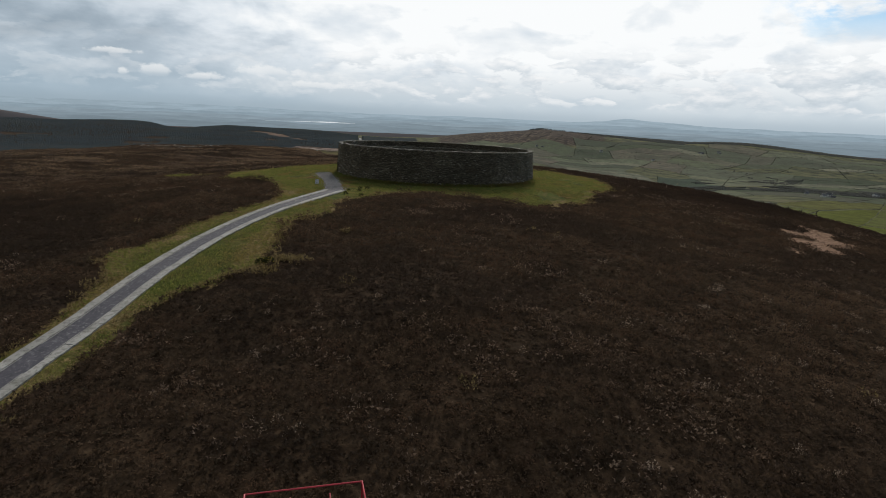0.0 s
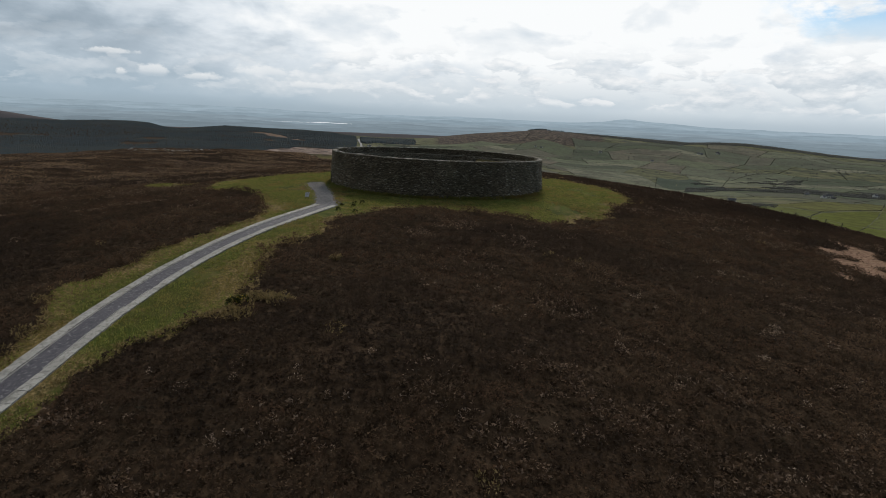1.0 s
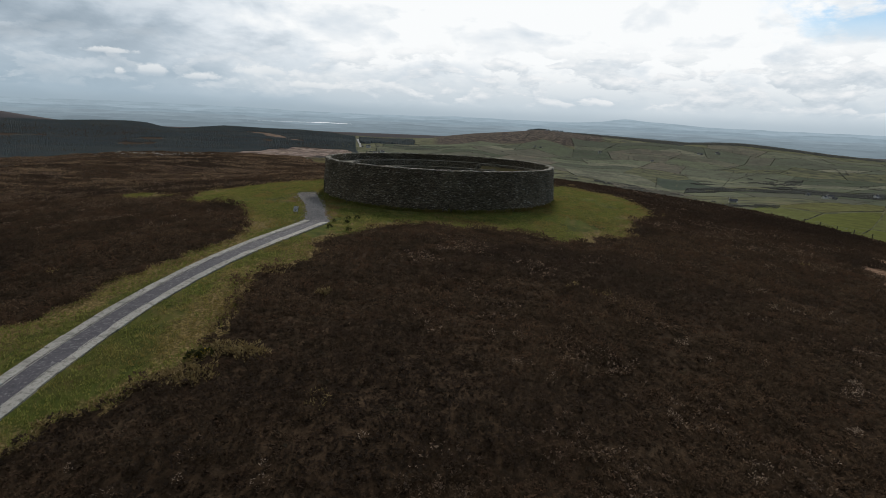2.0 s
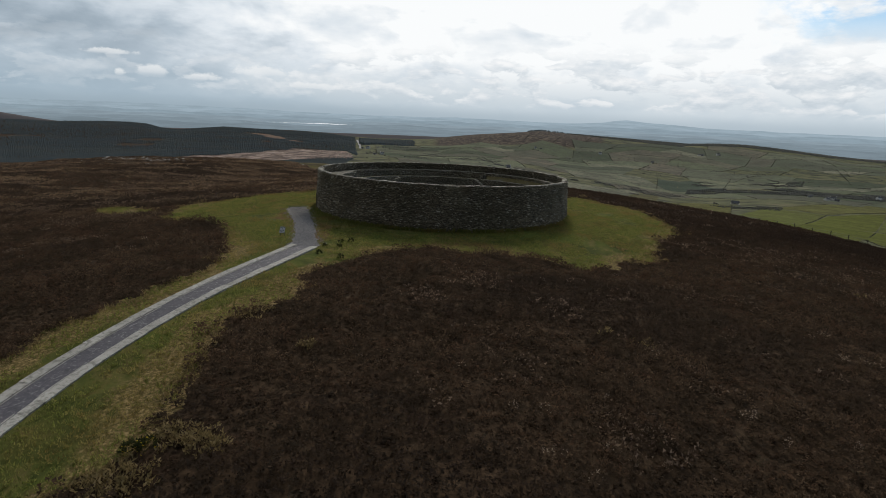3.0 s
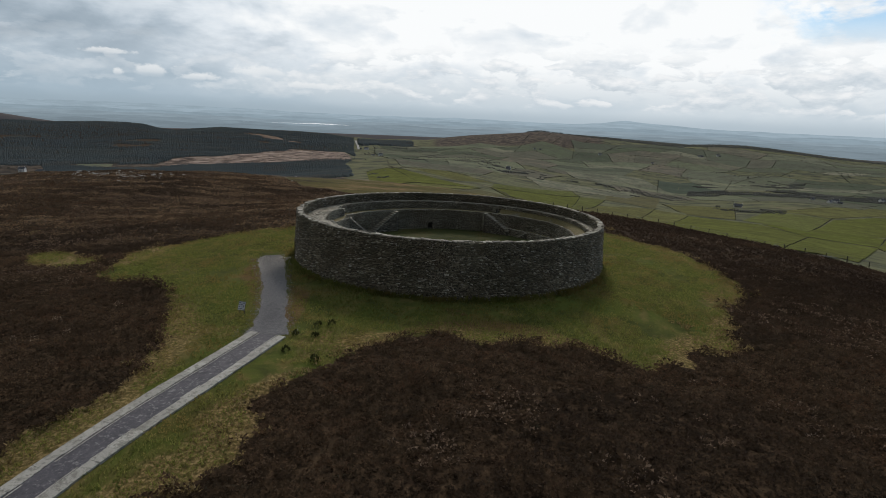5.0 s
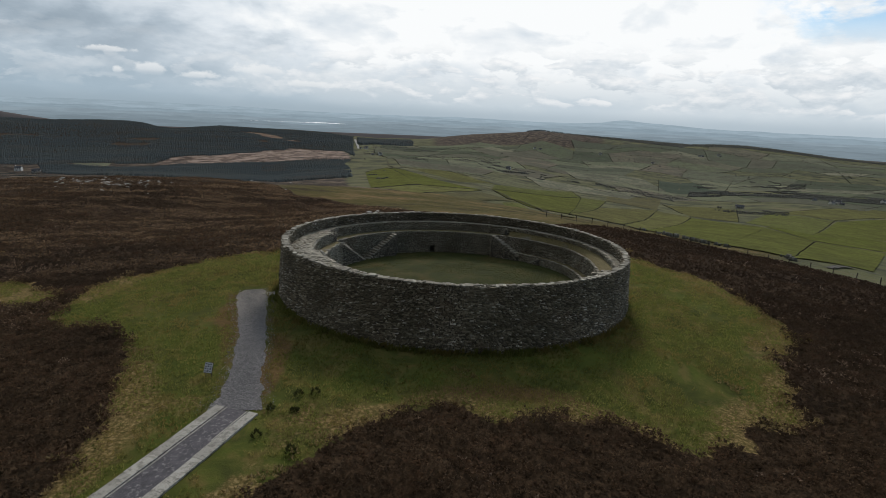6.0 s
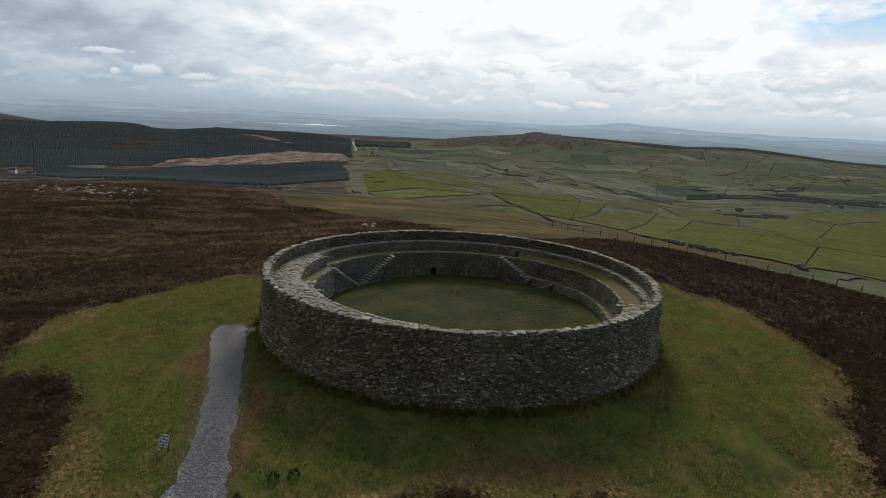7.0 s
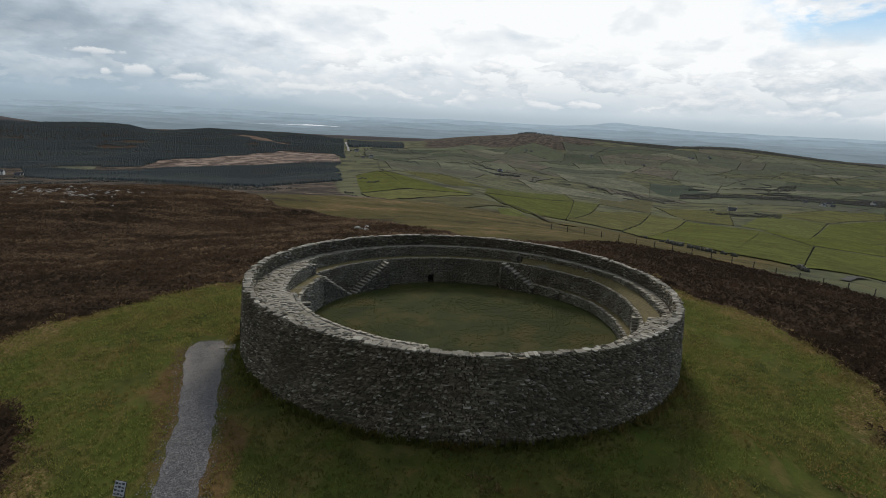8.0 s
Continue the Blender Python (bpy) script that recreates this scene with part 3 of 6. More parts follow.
def off_line(x, y, line):
    """Distance to a line, and the index of its nearest point."""
    x, y = np.atleast_1d(x).ravel(), np.atleast_1d(y).ravel()
    best, where = np.full(len(x), 1e9), np.zeros(len(x), int)
    near = np.nonzero((x > line[:, 0].min() - 25) & (x < line[:, 0].max() + 25) & (y > line[:, 1].min() - 25) & (y < line[:, 1].max() + 25))[0]
    for c in np.array_split(near, max(1, len(near) // 20000)):
        if len(c):
            d = np.hypot(x[c, None] - line[None, :, 0], y[c, None] - line[None, :, 1])
            best[c], where[c] = d.min(1), d.argmin(1)
    return best, where


def grassy(x, y, signed=False):
    """How far a place lies inside the mown and grazed grass: about 0 to 1, 0.5 at its edge."""
    shape, x, y = np.shape(x), np.ravel(np.asarray(x, float)), np.ravel(np.asarray(y, float))
    r, a = np.hypot(x, y), np.degrees(np.arctan2(y, x))
    edge = np.interp(a, [-180, -172, -166, -159, -154, -146, -138, -128, -120, -112, -104, -98, -92, -85, -79, -74, -69, -63, -58, -48, -38, -30, -24, -10, 2, 20, 32, 60, 100, 130, 150, 165, 180],
                     [33.5, 34.3, 34.5, 33.0, 30.5, 28.2, 29.2, 31.6, 32.0, 30.0, 27.5, 25.2, 23.6, 24.4, 24.8, 25.4, 26.2, 28.4, 31.0, 30.3, 29.0, 28.8, 28.8, 29.8, 30.2, 30.5, 28.5, 22.5, 20.5, 21.5, 25.0, 28.5, 33.5])
    apron = (edge + 1.0 * waves(x, y, 2.6, 3) + 0.45 * waves(x, y, 0.8, 6, 2) - r) / 3.0
    d, i = off_line(x, y, ROAD_LINE)
    s = ROAD_LINE[np.clip(i, 0, len(ROAD_LINE) - 1), 1]
    left = np.einsum("ij,ij->i", np.stack([x, y], 1) - ROAD_LINE[i], np.c_[-np.gradient(ROAD_LINE[:, 1]), np.gradient(ROAD_LINE[:, 0])][i]) < 0
    wide_l = np.interp(s, [-100, -70, -62, -57, -53, -47, -44, -40, -36, -33, -28, -25], [2.0, 2.3, 2.6, 4.5, 5.8, 5.2, 4.6, 3.3, 3.1, 3.8, 5.5, 5.5])
    wide_r = np.interp(s, [-100, -74, -67, -61.4, -59.5, -56, -52, -48, -45, -42.5, -40, -37, -33, -29, -26], [2.0, 2.6, 2.5, 3.6, 6.3, 7.4, 7.0, 7.1, 5.4, 4.6, 5.3, 6.0, 4.9, 5.2, 6.0])
    verge = (np.where(left, wide_l, wide_r) + 0.8 * waves(x, y, 2.2, 5) + 0.35 * waves(x, y, 0.8, 7, 2) - d) / 3.0
    # a tongue of heather between the apron and the road's outer verge
    u, v = (x + 41.0) * 0.79 - (y + 3.5) * 0.61, (x + 41.0) * 0.61 + (y + 3.5) * 0.79
    tongue = 0.9 * (1 - np.hypot(u / 7.0, v / 2.0)) + 0.2 * waves(x, y, 1.6, 4, 2)
    inside = np.maximum(np.maximum(apron, verge), tongue)
    return (inside if signed else np.clip(0.5 + inside, 0, 1)).reshape(shape)


def heath_end(x, y):
    """How far out the heather reaches, by bearing."""
    bearing = np.degrees(np.arctan2(x, y))
    return np.interp(bearing, [-180, -60, -45, -33, -28, -24, -20, -15, -9, -2, 6, 15, 22, 28, 36, 60, 90, 120, 180], [140, 170, 185, 185, 120, 84, 76, 68, 58, 48, 42, 42, 47, 56, 64, 68, 76, 100, 140]) + 2.5 * waves(x, y, 9.0, 13, 3)


def height(x, y, lumps=True):
    shape, x, y = np.shape(x), np.ravel(np.asarray(x, float)), np.ravel(np.asarray(y, float))
    r, bearing = np.hypot(x, y), np.degrees(np.arctan2(x, y))
    dome = 0.12 - 0.00155 * np.maximum(r - 22, 0) ** 2 - np.maximum(-x - 16, 0) * 0.042 - np.maximum(x - 16, 0) * (0.024 + 0.02 * ease(-y, 5, 28)) - 0.012 * np.maximum(x, 0) * ease(-y, 30, 60)
    # the shoulder falls away to the south-east and fills out to the south-west
    dome = dome - 0.85 * np.exp(-(((x - 15) / 9.0) ** 2) - ((y + 26) / 11.0) ** 2) * ease(r, 17, 24)
    dome = dome + ease(-y, 48, 66) * (1.15 * ease(-x, -9, 5) * ease(x, -19, -9) - 0.45 * np.exp(-(((x - 12) / 5.0) ** 2)))
    table = np.stack([np.interp(bearing, BEARINGS, HEIGHTS[:, c]) for c in range(len(DISTANCES))], -1)
    far = spline(np.clip(r, 60, 4300), DISTANCES, table)
    far = far + (np.interp(bearing, RIDGE_AT, RIDGE_Z) - far) * ease(r, 2350, 3250) * (1 - ease(r, 3350, 4100)) * ease(60 - np.abs(bearing), 0, 8)
    z = dome + (far - dome) * ease(r, 38, 95)
    z = z + ease(r, 300, 1200) * (1 - ease(r, 2700, 3200)) * 5.0 * waves(x, y, 210.0, 9, 3)
    z = z + ease(r, 70, 140) * (1 - ease(r, 250, 500)) * 0.5 * waves(x, y, 14.0, 10, 3)
    if lumps:
        heath = 1 - ease(grassy(x, y), 0.35, 0.65)
        z = z + heath * ease(r, 20, 26) * (1 - ease(r, 160, 260)) * (0.10 * waves(x, y, 1.1, 11, 3) + 0.16 * waves(x, y, 6.0, 12, 2))
    return z.reshape(shape)


# ---- ground: one sheet from the fort to the horizon ----
rings = np.r_[np.linspace(0, 20, 24)[:-1], 20 * np.exp(np.arange(0, np.log(4750 / 20), 0.0165))]
front = np.radians(np.arange(-52, 52.001, 0.42))
beside = np.radians(np.arange(53, 308, 1.0))
around = np.r_[front, beside]
gr, ga = np.meshgrid(rings, around, indexing="ij")
gx, gy = gr * np.sin(ga), gr * np.cos(ga)
gz = height(gx, gy)
gz[gr < 17] = 0.10
rows_, cols_ = gr.shape
idx = np.arange(rows_ * cols_).reshape(rows_, cols_)
nxt = np.roll(idx, -1, axis=1)
quads = np.stack([idx[:-1], nxt[:-1], nxt[1:], idx[1:]], -1)[:, :, ::-1]
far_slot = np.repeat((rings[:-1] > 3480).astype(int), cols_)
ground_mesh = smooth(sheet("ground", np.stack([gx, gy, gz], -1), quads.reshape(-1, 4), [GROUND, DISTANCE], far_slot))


def layer(mesh, name, values):
    mesh.attributes.new(name, "FLOAT", "POINT").data.foreach_set("value", np.asarray(values, np.float32).ravel())


def soil_strip(x, y):
    """Bare soil in a slanting strip down the eastern shoulder."""
    along, across = (x - 50) * 0.64 + (y + 27) * 0.77, (x - 50) * 0.77 - (y + 27) * 0.64
    away = np.hypot(along / 17, across / 5.5)
    return np.clip(1 - away, 0, 1) ** 0.7 + 0.45 * waves(x, y, 1.5, 92, 3) * (away < 1.1)


def blob(x, y, cx, cy, rx, ry):
    return np.clip(1 - np.hypot((x - cx) / rx, (y - cy) / ry), 0, 1) ** 0.7


layer(ground_mesh, "grass", grassy(gx, gy) * (gr < 120))
inside = grassy(gx, gy, True)
layer(ground_mesh, "fringe", np.clip(np.exp(-(((inside - 0.1) / 0.75) ** 2)) * (0.72 + 0.75 * waves(gx, gy, 4.0, 49, 2)) + 0.9 * blob(gx, gy, -11.8, -49, 5, 9) + 0.6 * blob(gx, gy, -25, -45, 5, 14) + 0.15 * blob(gx, gy, 2, -24, 12, 2.5) + 0.6 * blob(gx, gy, -20, -27, 3, 9) + 0.35 * blob(gx, gy, -33, -4, 9, 5) + 0.6 * blob(gx, gy, 19, -24, 7, 5) + 0.5 * blob(gx, gy, 27, 8, 5, 10), 0, 1.2))
path_off, _ = off_line(gx, gy, PATH_LINE)
path_off = path_off.reshape(gx.shape)
layer(ground_mesh, "worn", np.clip(1.1 - np.abs(path_off - 1.4) / 1.5, 0, 1) * (0.62 + 0.35 * waves(gx, gy, 1.6, 97, 3)) + 0.7 * blob(gx, gy, -1, -22.5, 10, 2.4) + 0.5 * blob(gx, gy, 12, -18, 6, 4) + 0.5 * blob(gx, gy, 22, -9, 4, 6) + 0.6 * blob(gx, gy, -12.0, -17, 1.6, 8) + 0.75 * blob(gx, gy, -18.5, -11, 2.2, 5) + 0.6 * blob(gx, gy, 6, -21.5, 8, 2.0) + 0.5 * blob(gx, gy, -24, -9, 3, 4))
layer(ground_mesh, "bare", 0.9 * soil_strip(gx, gy))
bear = np.degrees(np.arctan2(gx, gy))
past = ease(gr, heath_end(gx, gy) - 2, heath_end(gx, gy) + 6)
layer(ground_mesh, "pasture", past * np.maximum(ease(bear, 4, 14), ease(bear, -13, -9) * ease(gr, 180, 300)))
west = ease(-bear, -14, 2)
layer(ground_mesh, "moor", np.clip(past * ease(-bear, 4 + 5 * ease(gr, 250, 400), 12) * (1 - ease(gr, 1300, 1600)) + ease(gr, 2450, 2750) * ease(bear, -3, 1) * (1 - ease(bear, 14, 17)), 0, 1))
layer(ground_mesh, "rough", past * ease(bear, -30, -22) * (1 - ease(gr, 92, 120) * ease(-bear, 4, 9)) * (1 - ease(gr, 150, 330)) * (1 - ease(bear, 30, 52)))
felled_to = np.interp(bear, [-28, -26, -22.6, -21, -15, -10, -9], [1290, 1410, 1500, 1560, 1900, 1900, 1500])
layer(ground_mesh, "felled", past * ease(bear, -29, -26) * (1 - ease(bear, -10, -9)) * ease(gr, 1240, 1300) * (1 - ease(gr, felled_to - 40, felled_to + 40)))
ground = tagged(new("ground", ground_mesh), "dark heather hilltop with grazed grass falling to a farmed valley", "ground", kind="structure")


# ---- the fort ----
TOP, WALK, TERR, LOW, TURF = 5.0, 3.95, 3.0, 1.30, 0.42
R_TOP, R_BASE, R_PARA = 16.2, 16.5, 15.58
GATE, GATE_HALF, GATE_HIGH = 194.0, 3.0, 1.9   # degrees, degrees, metres
NICHE, NICHE_HALF, NICHE_HIGH = 100.0, 1.3, 0.8


def lean(x, y, z):
    """The courses fall a little towards the east and north."""
    return z - (0.0078 * x + 0.0077 * y) * np.clip(z / 5.0, 0, 1.1)


def polar(deg, r, z):
    a = np.radians(deg)
    x, y = r * np.cos(a), r * np.sin(a)
    return np.stack(np.broadcast_arrays(x, y, lean(x, y, np.asarray(z, float) + 0 * x)), -1)


def r_terr(deg):
    """Radius of the lip of the terrace: it steps out where the flights stand and along the east."""
    d = (np.asarray(deg, float) + 180) % 360 - 180
    return np.interp(d, [-180, -168, -160, -100, -99, 0, 15, 27, 45, 60, 68, 75, 118, 121, 157.5, 158.5, 170, 180], [12.3, 12.3, 12.5, 12.6, 13.7, 13.5, 13.8, 14.1, 13.9, 13.8, 13.7, 13.4, 13.4, 13.5, 13.4, 12.55, 12.3, 12.3])


def r_walk(deg):
    """Radius of the inner edge of the wall walk, widest round the south-west."""
    d = (np.asarray(deg, float) + 180) % 360 - 180
    return np.interp(d, [-180, -172, -165.5, -164, -130, -101, -100, -24, -21, -4, 14, 29, 45, 66, 98, 139, 150, 157, 159, 175, 180], [13.4, 13.3, 13.4, 12.6, 12.6, 12.7, 13.8, 14.0, 15.0, 14.7, 14.8, 14.8, 14.6, 14.7, 14.6, 14.7, 14.7, 14.4, 13.5, 13.4, 13.4])


def r_low(deg):
    d = (np.asarray(deg, float) + 180) % 360 - 180
    return np.interp(d, [-100, 0, 25, 40, 57], [12.7, 12.65, 13.2, 13.3, 13.2])


fort = thing("ring_fort", "round dry-stone hilltop fort with terraced inner walls and stone steps", "fort")
steps_deg = np.arange(0, 360.01, 1.0)


def band(name, r0, z0, r1, z1, material, label="", where=None, rise=None):
    """A ring of the wall's body between two edges; rise lifts its lower edge over openings."""
    d = steps_deg if where is None else np.arange(where[0], where[1] + 0.01, 1.0)
    low = np.full(len(d), float(z0))
    for at, half, high in rise or ():
        low[np.abs((d - at + 180) % 360 - 180) <= half] = high
    f = lambda r: r(d) if callable(r) else np.full(len(d), float(r))
    v = np.concatenate([polar(d, f(r0), low), polar(d, f(r1), z1)])
    k = np.arange(len(d) - 1)
    return part(name, sheet(name, v, np.stack([k, k + 1, k + 1 + len(d), k + len(d)], -1), material), None, fort, label)


gap = 0.16
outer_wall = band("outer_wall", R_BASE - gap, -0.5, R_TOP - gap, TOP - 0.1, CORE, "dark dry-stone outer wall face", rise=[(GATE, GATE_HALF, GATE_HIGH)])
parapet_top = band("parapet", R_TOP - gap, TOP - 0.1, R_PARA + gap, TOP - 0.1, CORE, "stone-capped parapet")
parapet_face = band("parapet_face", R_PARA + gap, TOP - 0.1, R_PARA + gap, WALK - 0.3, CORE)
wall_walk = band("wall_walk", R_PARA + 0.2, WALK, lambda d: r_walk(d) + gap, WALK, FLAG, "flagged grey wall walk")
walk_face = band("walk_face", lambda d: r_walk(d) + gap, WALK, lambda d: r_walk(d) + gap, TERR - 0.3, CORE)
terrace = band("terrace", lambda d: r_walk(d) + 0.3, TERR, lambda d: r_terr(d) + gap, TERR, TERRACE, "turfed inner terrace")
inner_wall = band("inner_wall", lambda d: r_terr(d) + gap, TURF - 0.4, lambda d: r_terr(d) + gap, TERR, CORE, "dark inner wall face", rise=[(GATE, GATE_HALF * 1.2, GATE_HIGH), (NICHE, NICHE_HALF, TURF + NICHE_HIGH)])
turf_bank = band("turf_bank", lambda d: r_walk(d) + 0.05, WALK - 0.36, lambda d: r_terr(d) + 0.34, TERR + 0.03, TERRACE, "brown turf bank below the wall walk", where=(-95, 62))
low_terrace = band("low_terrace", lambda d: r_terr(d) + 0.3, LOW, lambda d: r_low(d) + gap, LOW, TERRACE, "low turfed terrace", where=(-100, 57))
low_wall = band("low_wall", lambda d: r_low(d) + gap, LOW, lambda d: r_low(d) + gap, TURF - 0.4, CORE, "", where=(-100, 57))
a = np.arange(0, 360, 3.0)
disc = np.concatenate([polar(a, 13.9, TURF), polar(a, 7.0, TURF + 0.06), [[0, 0, TURF + 0.08]]])
k = np.arange(len(a))
k1 = (k + 1) % len(a)
tri = np.concatenate([np.stack([k, k1, k1 + len(a)], -1), np.stack([k, k1 + len(a), k + len(a)], -1), np.stack([k + len(a), k1 + len(a), np.full(len(a), 2 * len(a))], -1)])
part("courtyard", sheet("courtyard", disc, tri, FLOOR), None, fort, "worn grass courtyard inside the walls")


# passage of the gate and the dark niche, lined with stone
def lining(name, at, half_m, r0, r1, z0, z1, closed):
    c, s = math.cos(radians(at)), math.sin(radians(at))
    bm = bmesh.new()
    p = lambda r, side, z: bm.verts.new((r * c - side * s, r * s + side * c, z))
    v = [[p(r, side, z) for side, z in ((-half_m, z0), (-half_m, z1), (half_m, z1), (half_m, z0))] for r in (r0, r1)]
    for i in range(4):
        bm.faces.new((v[0][i], v[0][(i + 1) % 4], v[1][(i + 1) % 4], v[1][i]))
    if closed:
        bm.faces.new(v[1])
    return part(name, bm, CORE, fort)


lining("gate_passage", GATE, 0.72, R_BASE, 12.5, 0.14, GATE_HIGH + 0.1, False)
lining("wall_niche", NICHE, 0.30, 13.4, 14.5, TURF, TURF + NICHE_HIGH + 0.06, True)


# stones: rough blocks laid in courses, as arrays
def blocks(deg, r, z, along, high, deep, out, r_rng, twist=0.11):
    """Rough six-sided blocks on a ring. deg, r, z: their middles; out: 1 faces outwards, -1 inwards."""
    m = len(deg)
    a = np.radians(deg)
    tan = np.stack([-np.sin(a), np.cos(a), 0 * a], -1)
    rad = np.stack([np.cos(a), np.sin(a), 0 * a], -1) * out
    upv = np.zeros((m, 3)) + (0, 0, 1)
    tilt = r_rng.normal(0, twist, m)[:, None]
    t2, u2 = tan + upv * tilt, upv - tan * tilt
    corner = np.array([(-1, -1, -1), (1, -1, -1), (1, 1, -1), (-1, 1, -1), (-1, -1, 1), (1, -1, 1), (1, 1, 1), (-1, 1, 1)], float)
    size = np.stack([along, high, deep], -1)[:, None] / 2
    c = corner[None] * size * (1 + r_rng.uniform(-0.42, 0.14, (m, 8, 3)))
    c[:, 4:, :2] *= r_rng.uniform(0.62, 0.98, (m, 1, 1))
    mid = polar(deg, r, z)
    v = mid[:, None] + c[..., :1] * t2[:, None] + c[..., 1:2] * u2[:, None] + c[..., 2:] * rad[:, None]
    face = np.array([(4, 5, 6, 7), (0, 1, 5, 4), (1, 2, 6, 5), (2, 3, 7, 6), (3, 0, 4, 7)])
    return v.reshape(-1, 3), (np.arange(m)[:, None, None] * 8 + face[None]).reshape(-1, 4)


def courses(r_of, z0, z1, r_rng, long=(0.11, 0.34), tall=(0.04, 0.088), where=(0, 360), skip=()):
    """Middles and sizes of stones laid in courses round a ring between two heights."""
    rows, z = [], z0
    while z < z1 - 0.04:
        h = min(r_rng.uniform(*tall), z1 - z)
        r_mean = float(np.mean(r_of(np.array([0.0, 180.0]), z)))
        d = where[0] + r_rng.uniform(0, 1)
        while d < where[1]:
            w = r_rng.uniform(*long) * r_rng.choice([0.6, 0.9, 1.15, 1.5])
            step = math.degrees(w / r_mean)
            at = d + step / 2
            if not any(abs((at - c + 180) % 360 - 180) < half and z < top for c, half, top in skip):
                rows.append((at, z + h / 2 + r_rng.normal(0, 0.018), w - 0.02, (h - 0.012) * r_rng.uniform(0.7, 1.35)))
            d += step
        z += h
    return np.array(rows)


def outer_r(d, z):
    return R_BASE + (R_TOP - R_BASE) * np.clip(np.asarray(z) / TOP, -0.1, 1) + 0 * np.asarray(d, float)


stone_rng = np.random.default_rng(21)
outer = np.concatenate([courses(outer_r, -0.3, TOP - 0.1, stone_rng, where=(162, 378), skip=[(GATE, GATE_HALF, GATE_HIGH)]),
                        courses(outer_r, -0.3, TOP - 0.1, stone_rng, (0.2, 0.5), (0.08, 0.16), where=(18, 162))])
proud = stone_rng.uniform(-0.05, 0.05, len(outer)) + 0.03 * waves(outer[:, 0] * 0.3, outer[:, 1], 1.2, 31)
# the stones of the southern stretch, nearest to the drone, are pieces of their own
own = np.nonzero((np.abs((outer[:, 0] - 275 + 180) % 360 - 180) < 4.0) & (outer[:, 1] > 2.0))[0][-300:]
rest = np.setdiff1d(np.arange(len(outer)), own)


def wall_of(name, rows, r, parent, out, deep=0.34, label="", material=STONE):
    v, f = blocks(rows[:, 0], r, rows[:, 1], rows[:, 2], rows[:, 3], np.full(len(rows), deep), out, stone_rng)
    return tagged(part(name, sheet(name, v, f, material), None, parent, label), kind="stuff")


wall_of("walling", outer[rest], outer_r(0, outer[rest, 1]) - 0.13 + proud[rest], outer_wall, 1, label="rough dark grey walling stones")
faces_in = [
    ("parapet_walling", lambda d, z: R_PARA + 0 * d, WALK - 0.05, TOP - 0.1, (0, 360), (), parapet_face),
    ("walk_walling", lambda d, z: r_walk(d), TERR - 0.05, WALK, (62, 265), (), walk_face),
    ("walk_walling", lambda d, z: r_walk(d), WALK - 0.42, WALK, (-95, 62), (), walk_face),
    ("inner_walling", lambda d, z: r_terr(d), TURF - 0.1, TERR, (0, 360), [(GATE, GATE_HALF * 1.2, GATE_HIGH), (NICHE, NICHE_HALF, TURF + NICHE_HIGH)], inner_wall),
    ("low_walling", lambda d, z: r_low(d), TURF - 0.1, LOW, (-100, 57), (), low_wall),
]
for name, r_of, z0, z1, where, skip, parent in faces_in:
    rows = courses(r_of, z0, z1, stone_rng, where=where, skip=skip)
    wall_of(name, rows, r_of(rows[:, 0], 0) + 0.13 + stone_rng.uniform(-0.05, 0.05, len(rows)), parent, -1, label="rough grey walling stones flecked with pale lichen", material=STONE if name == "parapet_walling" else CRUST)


def rough_block(name, material, r_rng, worn=0.09):
    """One loose stone, one metre each way, its top worn round."""
    bm = bmesh.new()
    bmesh.ops.create_cube(bm, size=1.0)
    bmesh.ops.bevel(bm, geom=list(bm.edges), offset=worn, segments=1, affect="EDGES")
    for v in bm.verts:
        v.co += Vector(r_rng.uniform(-0.8 * worn, 0.8 * worn, 3))
    mesh = bpy.data.meshes.new(name)
    bm.to_mesh(mesh)
    bm.free()
    mesh.materials.append(material)
    return mesh


def lay(name, mesh, parent, deg, r, z, along, high, deep, turn=0.0, tip=0.0):
    ob = new(name, mesh)
    ob.parent = parent
    a = radians(deg)
    x, y = r * math.cos(a), r * math.sin(a)
    ob.matrix_basis = Matrix.LocRotScale((x, y, float(lean(x, y, z))), Euler((0, tip, a + math.pi / 2 + turn)), (along, deep, high))
    return ob


block_meshes = [rough_block("wall_stone", LOOSE, stone_rng) for _ in range(8)]
for i in own:
    d, z, w, h = outer[i]
    lay("wall_stone", block_meshes[int(stone_rng.integers(8))], outer_wall, d, float(outer_r(0, z)) - 0.13 + proud[i], z, w * 1.06, h * 1.08, 0.36, stone_rng.normal(0, 0.05), stone_rng.normal(0, 0.04))
cap_meshes = [rough_block("cap_stone", CAP, stone_rng) for _ in range(8)]
d = 0.0
while d < 359.2:
    w = stone_rng.choice([stone_rng.uniform(0.17, 0.32), stone_rng.uniform(0.3, 0.6)])
    step = math.degrees(w / 15.8)
    deep = stone_rng.choice([stone_rng.uniform(0.28, 0.42), stone_rng.uniform(0.42, 0.64)])
    r = 15.90 + stone_rng.uniform(-1, 1) * max(0.0, 0.34 - deep / 2)
    lay("cap_stone", cap_meshes[int(stone_rng.integers(8))], parapet_top, d + step / 2, r, TOP - 0.06 + stone_rng.normal(0, 0.022), w * 1.0, stone_rng.uniform(0.05, 0.11), deep, stone_rng.normal(0, 0.16), stone_rng.normal(0, 0.05))
    d += step


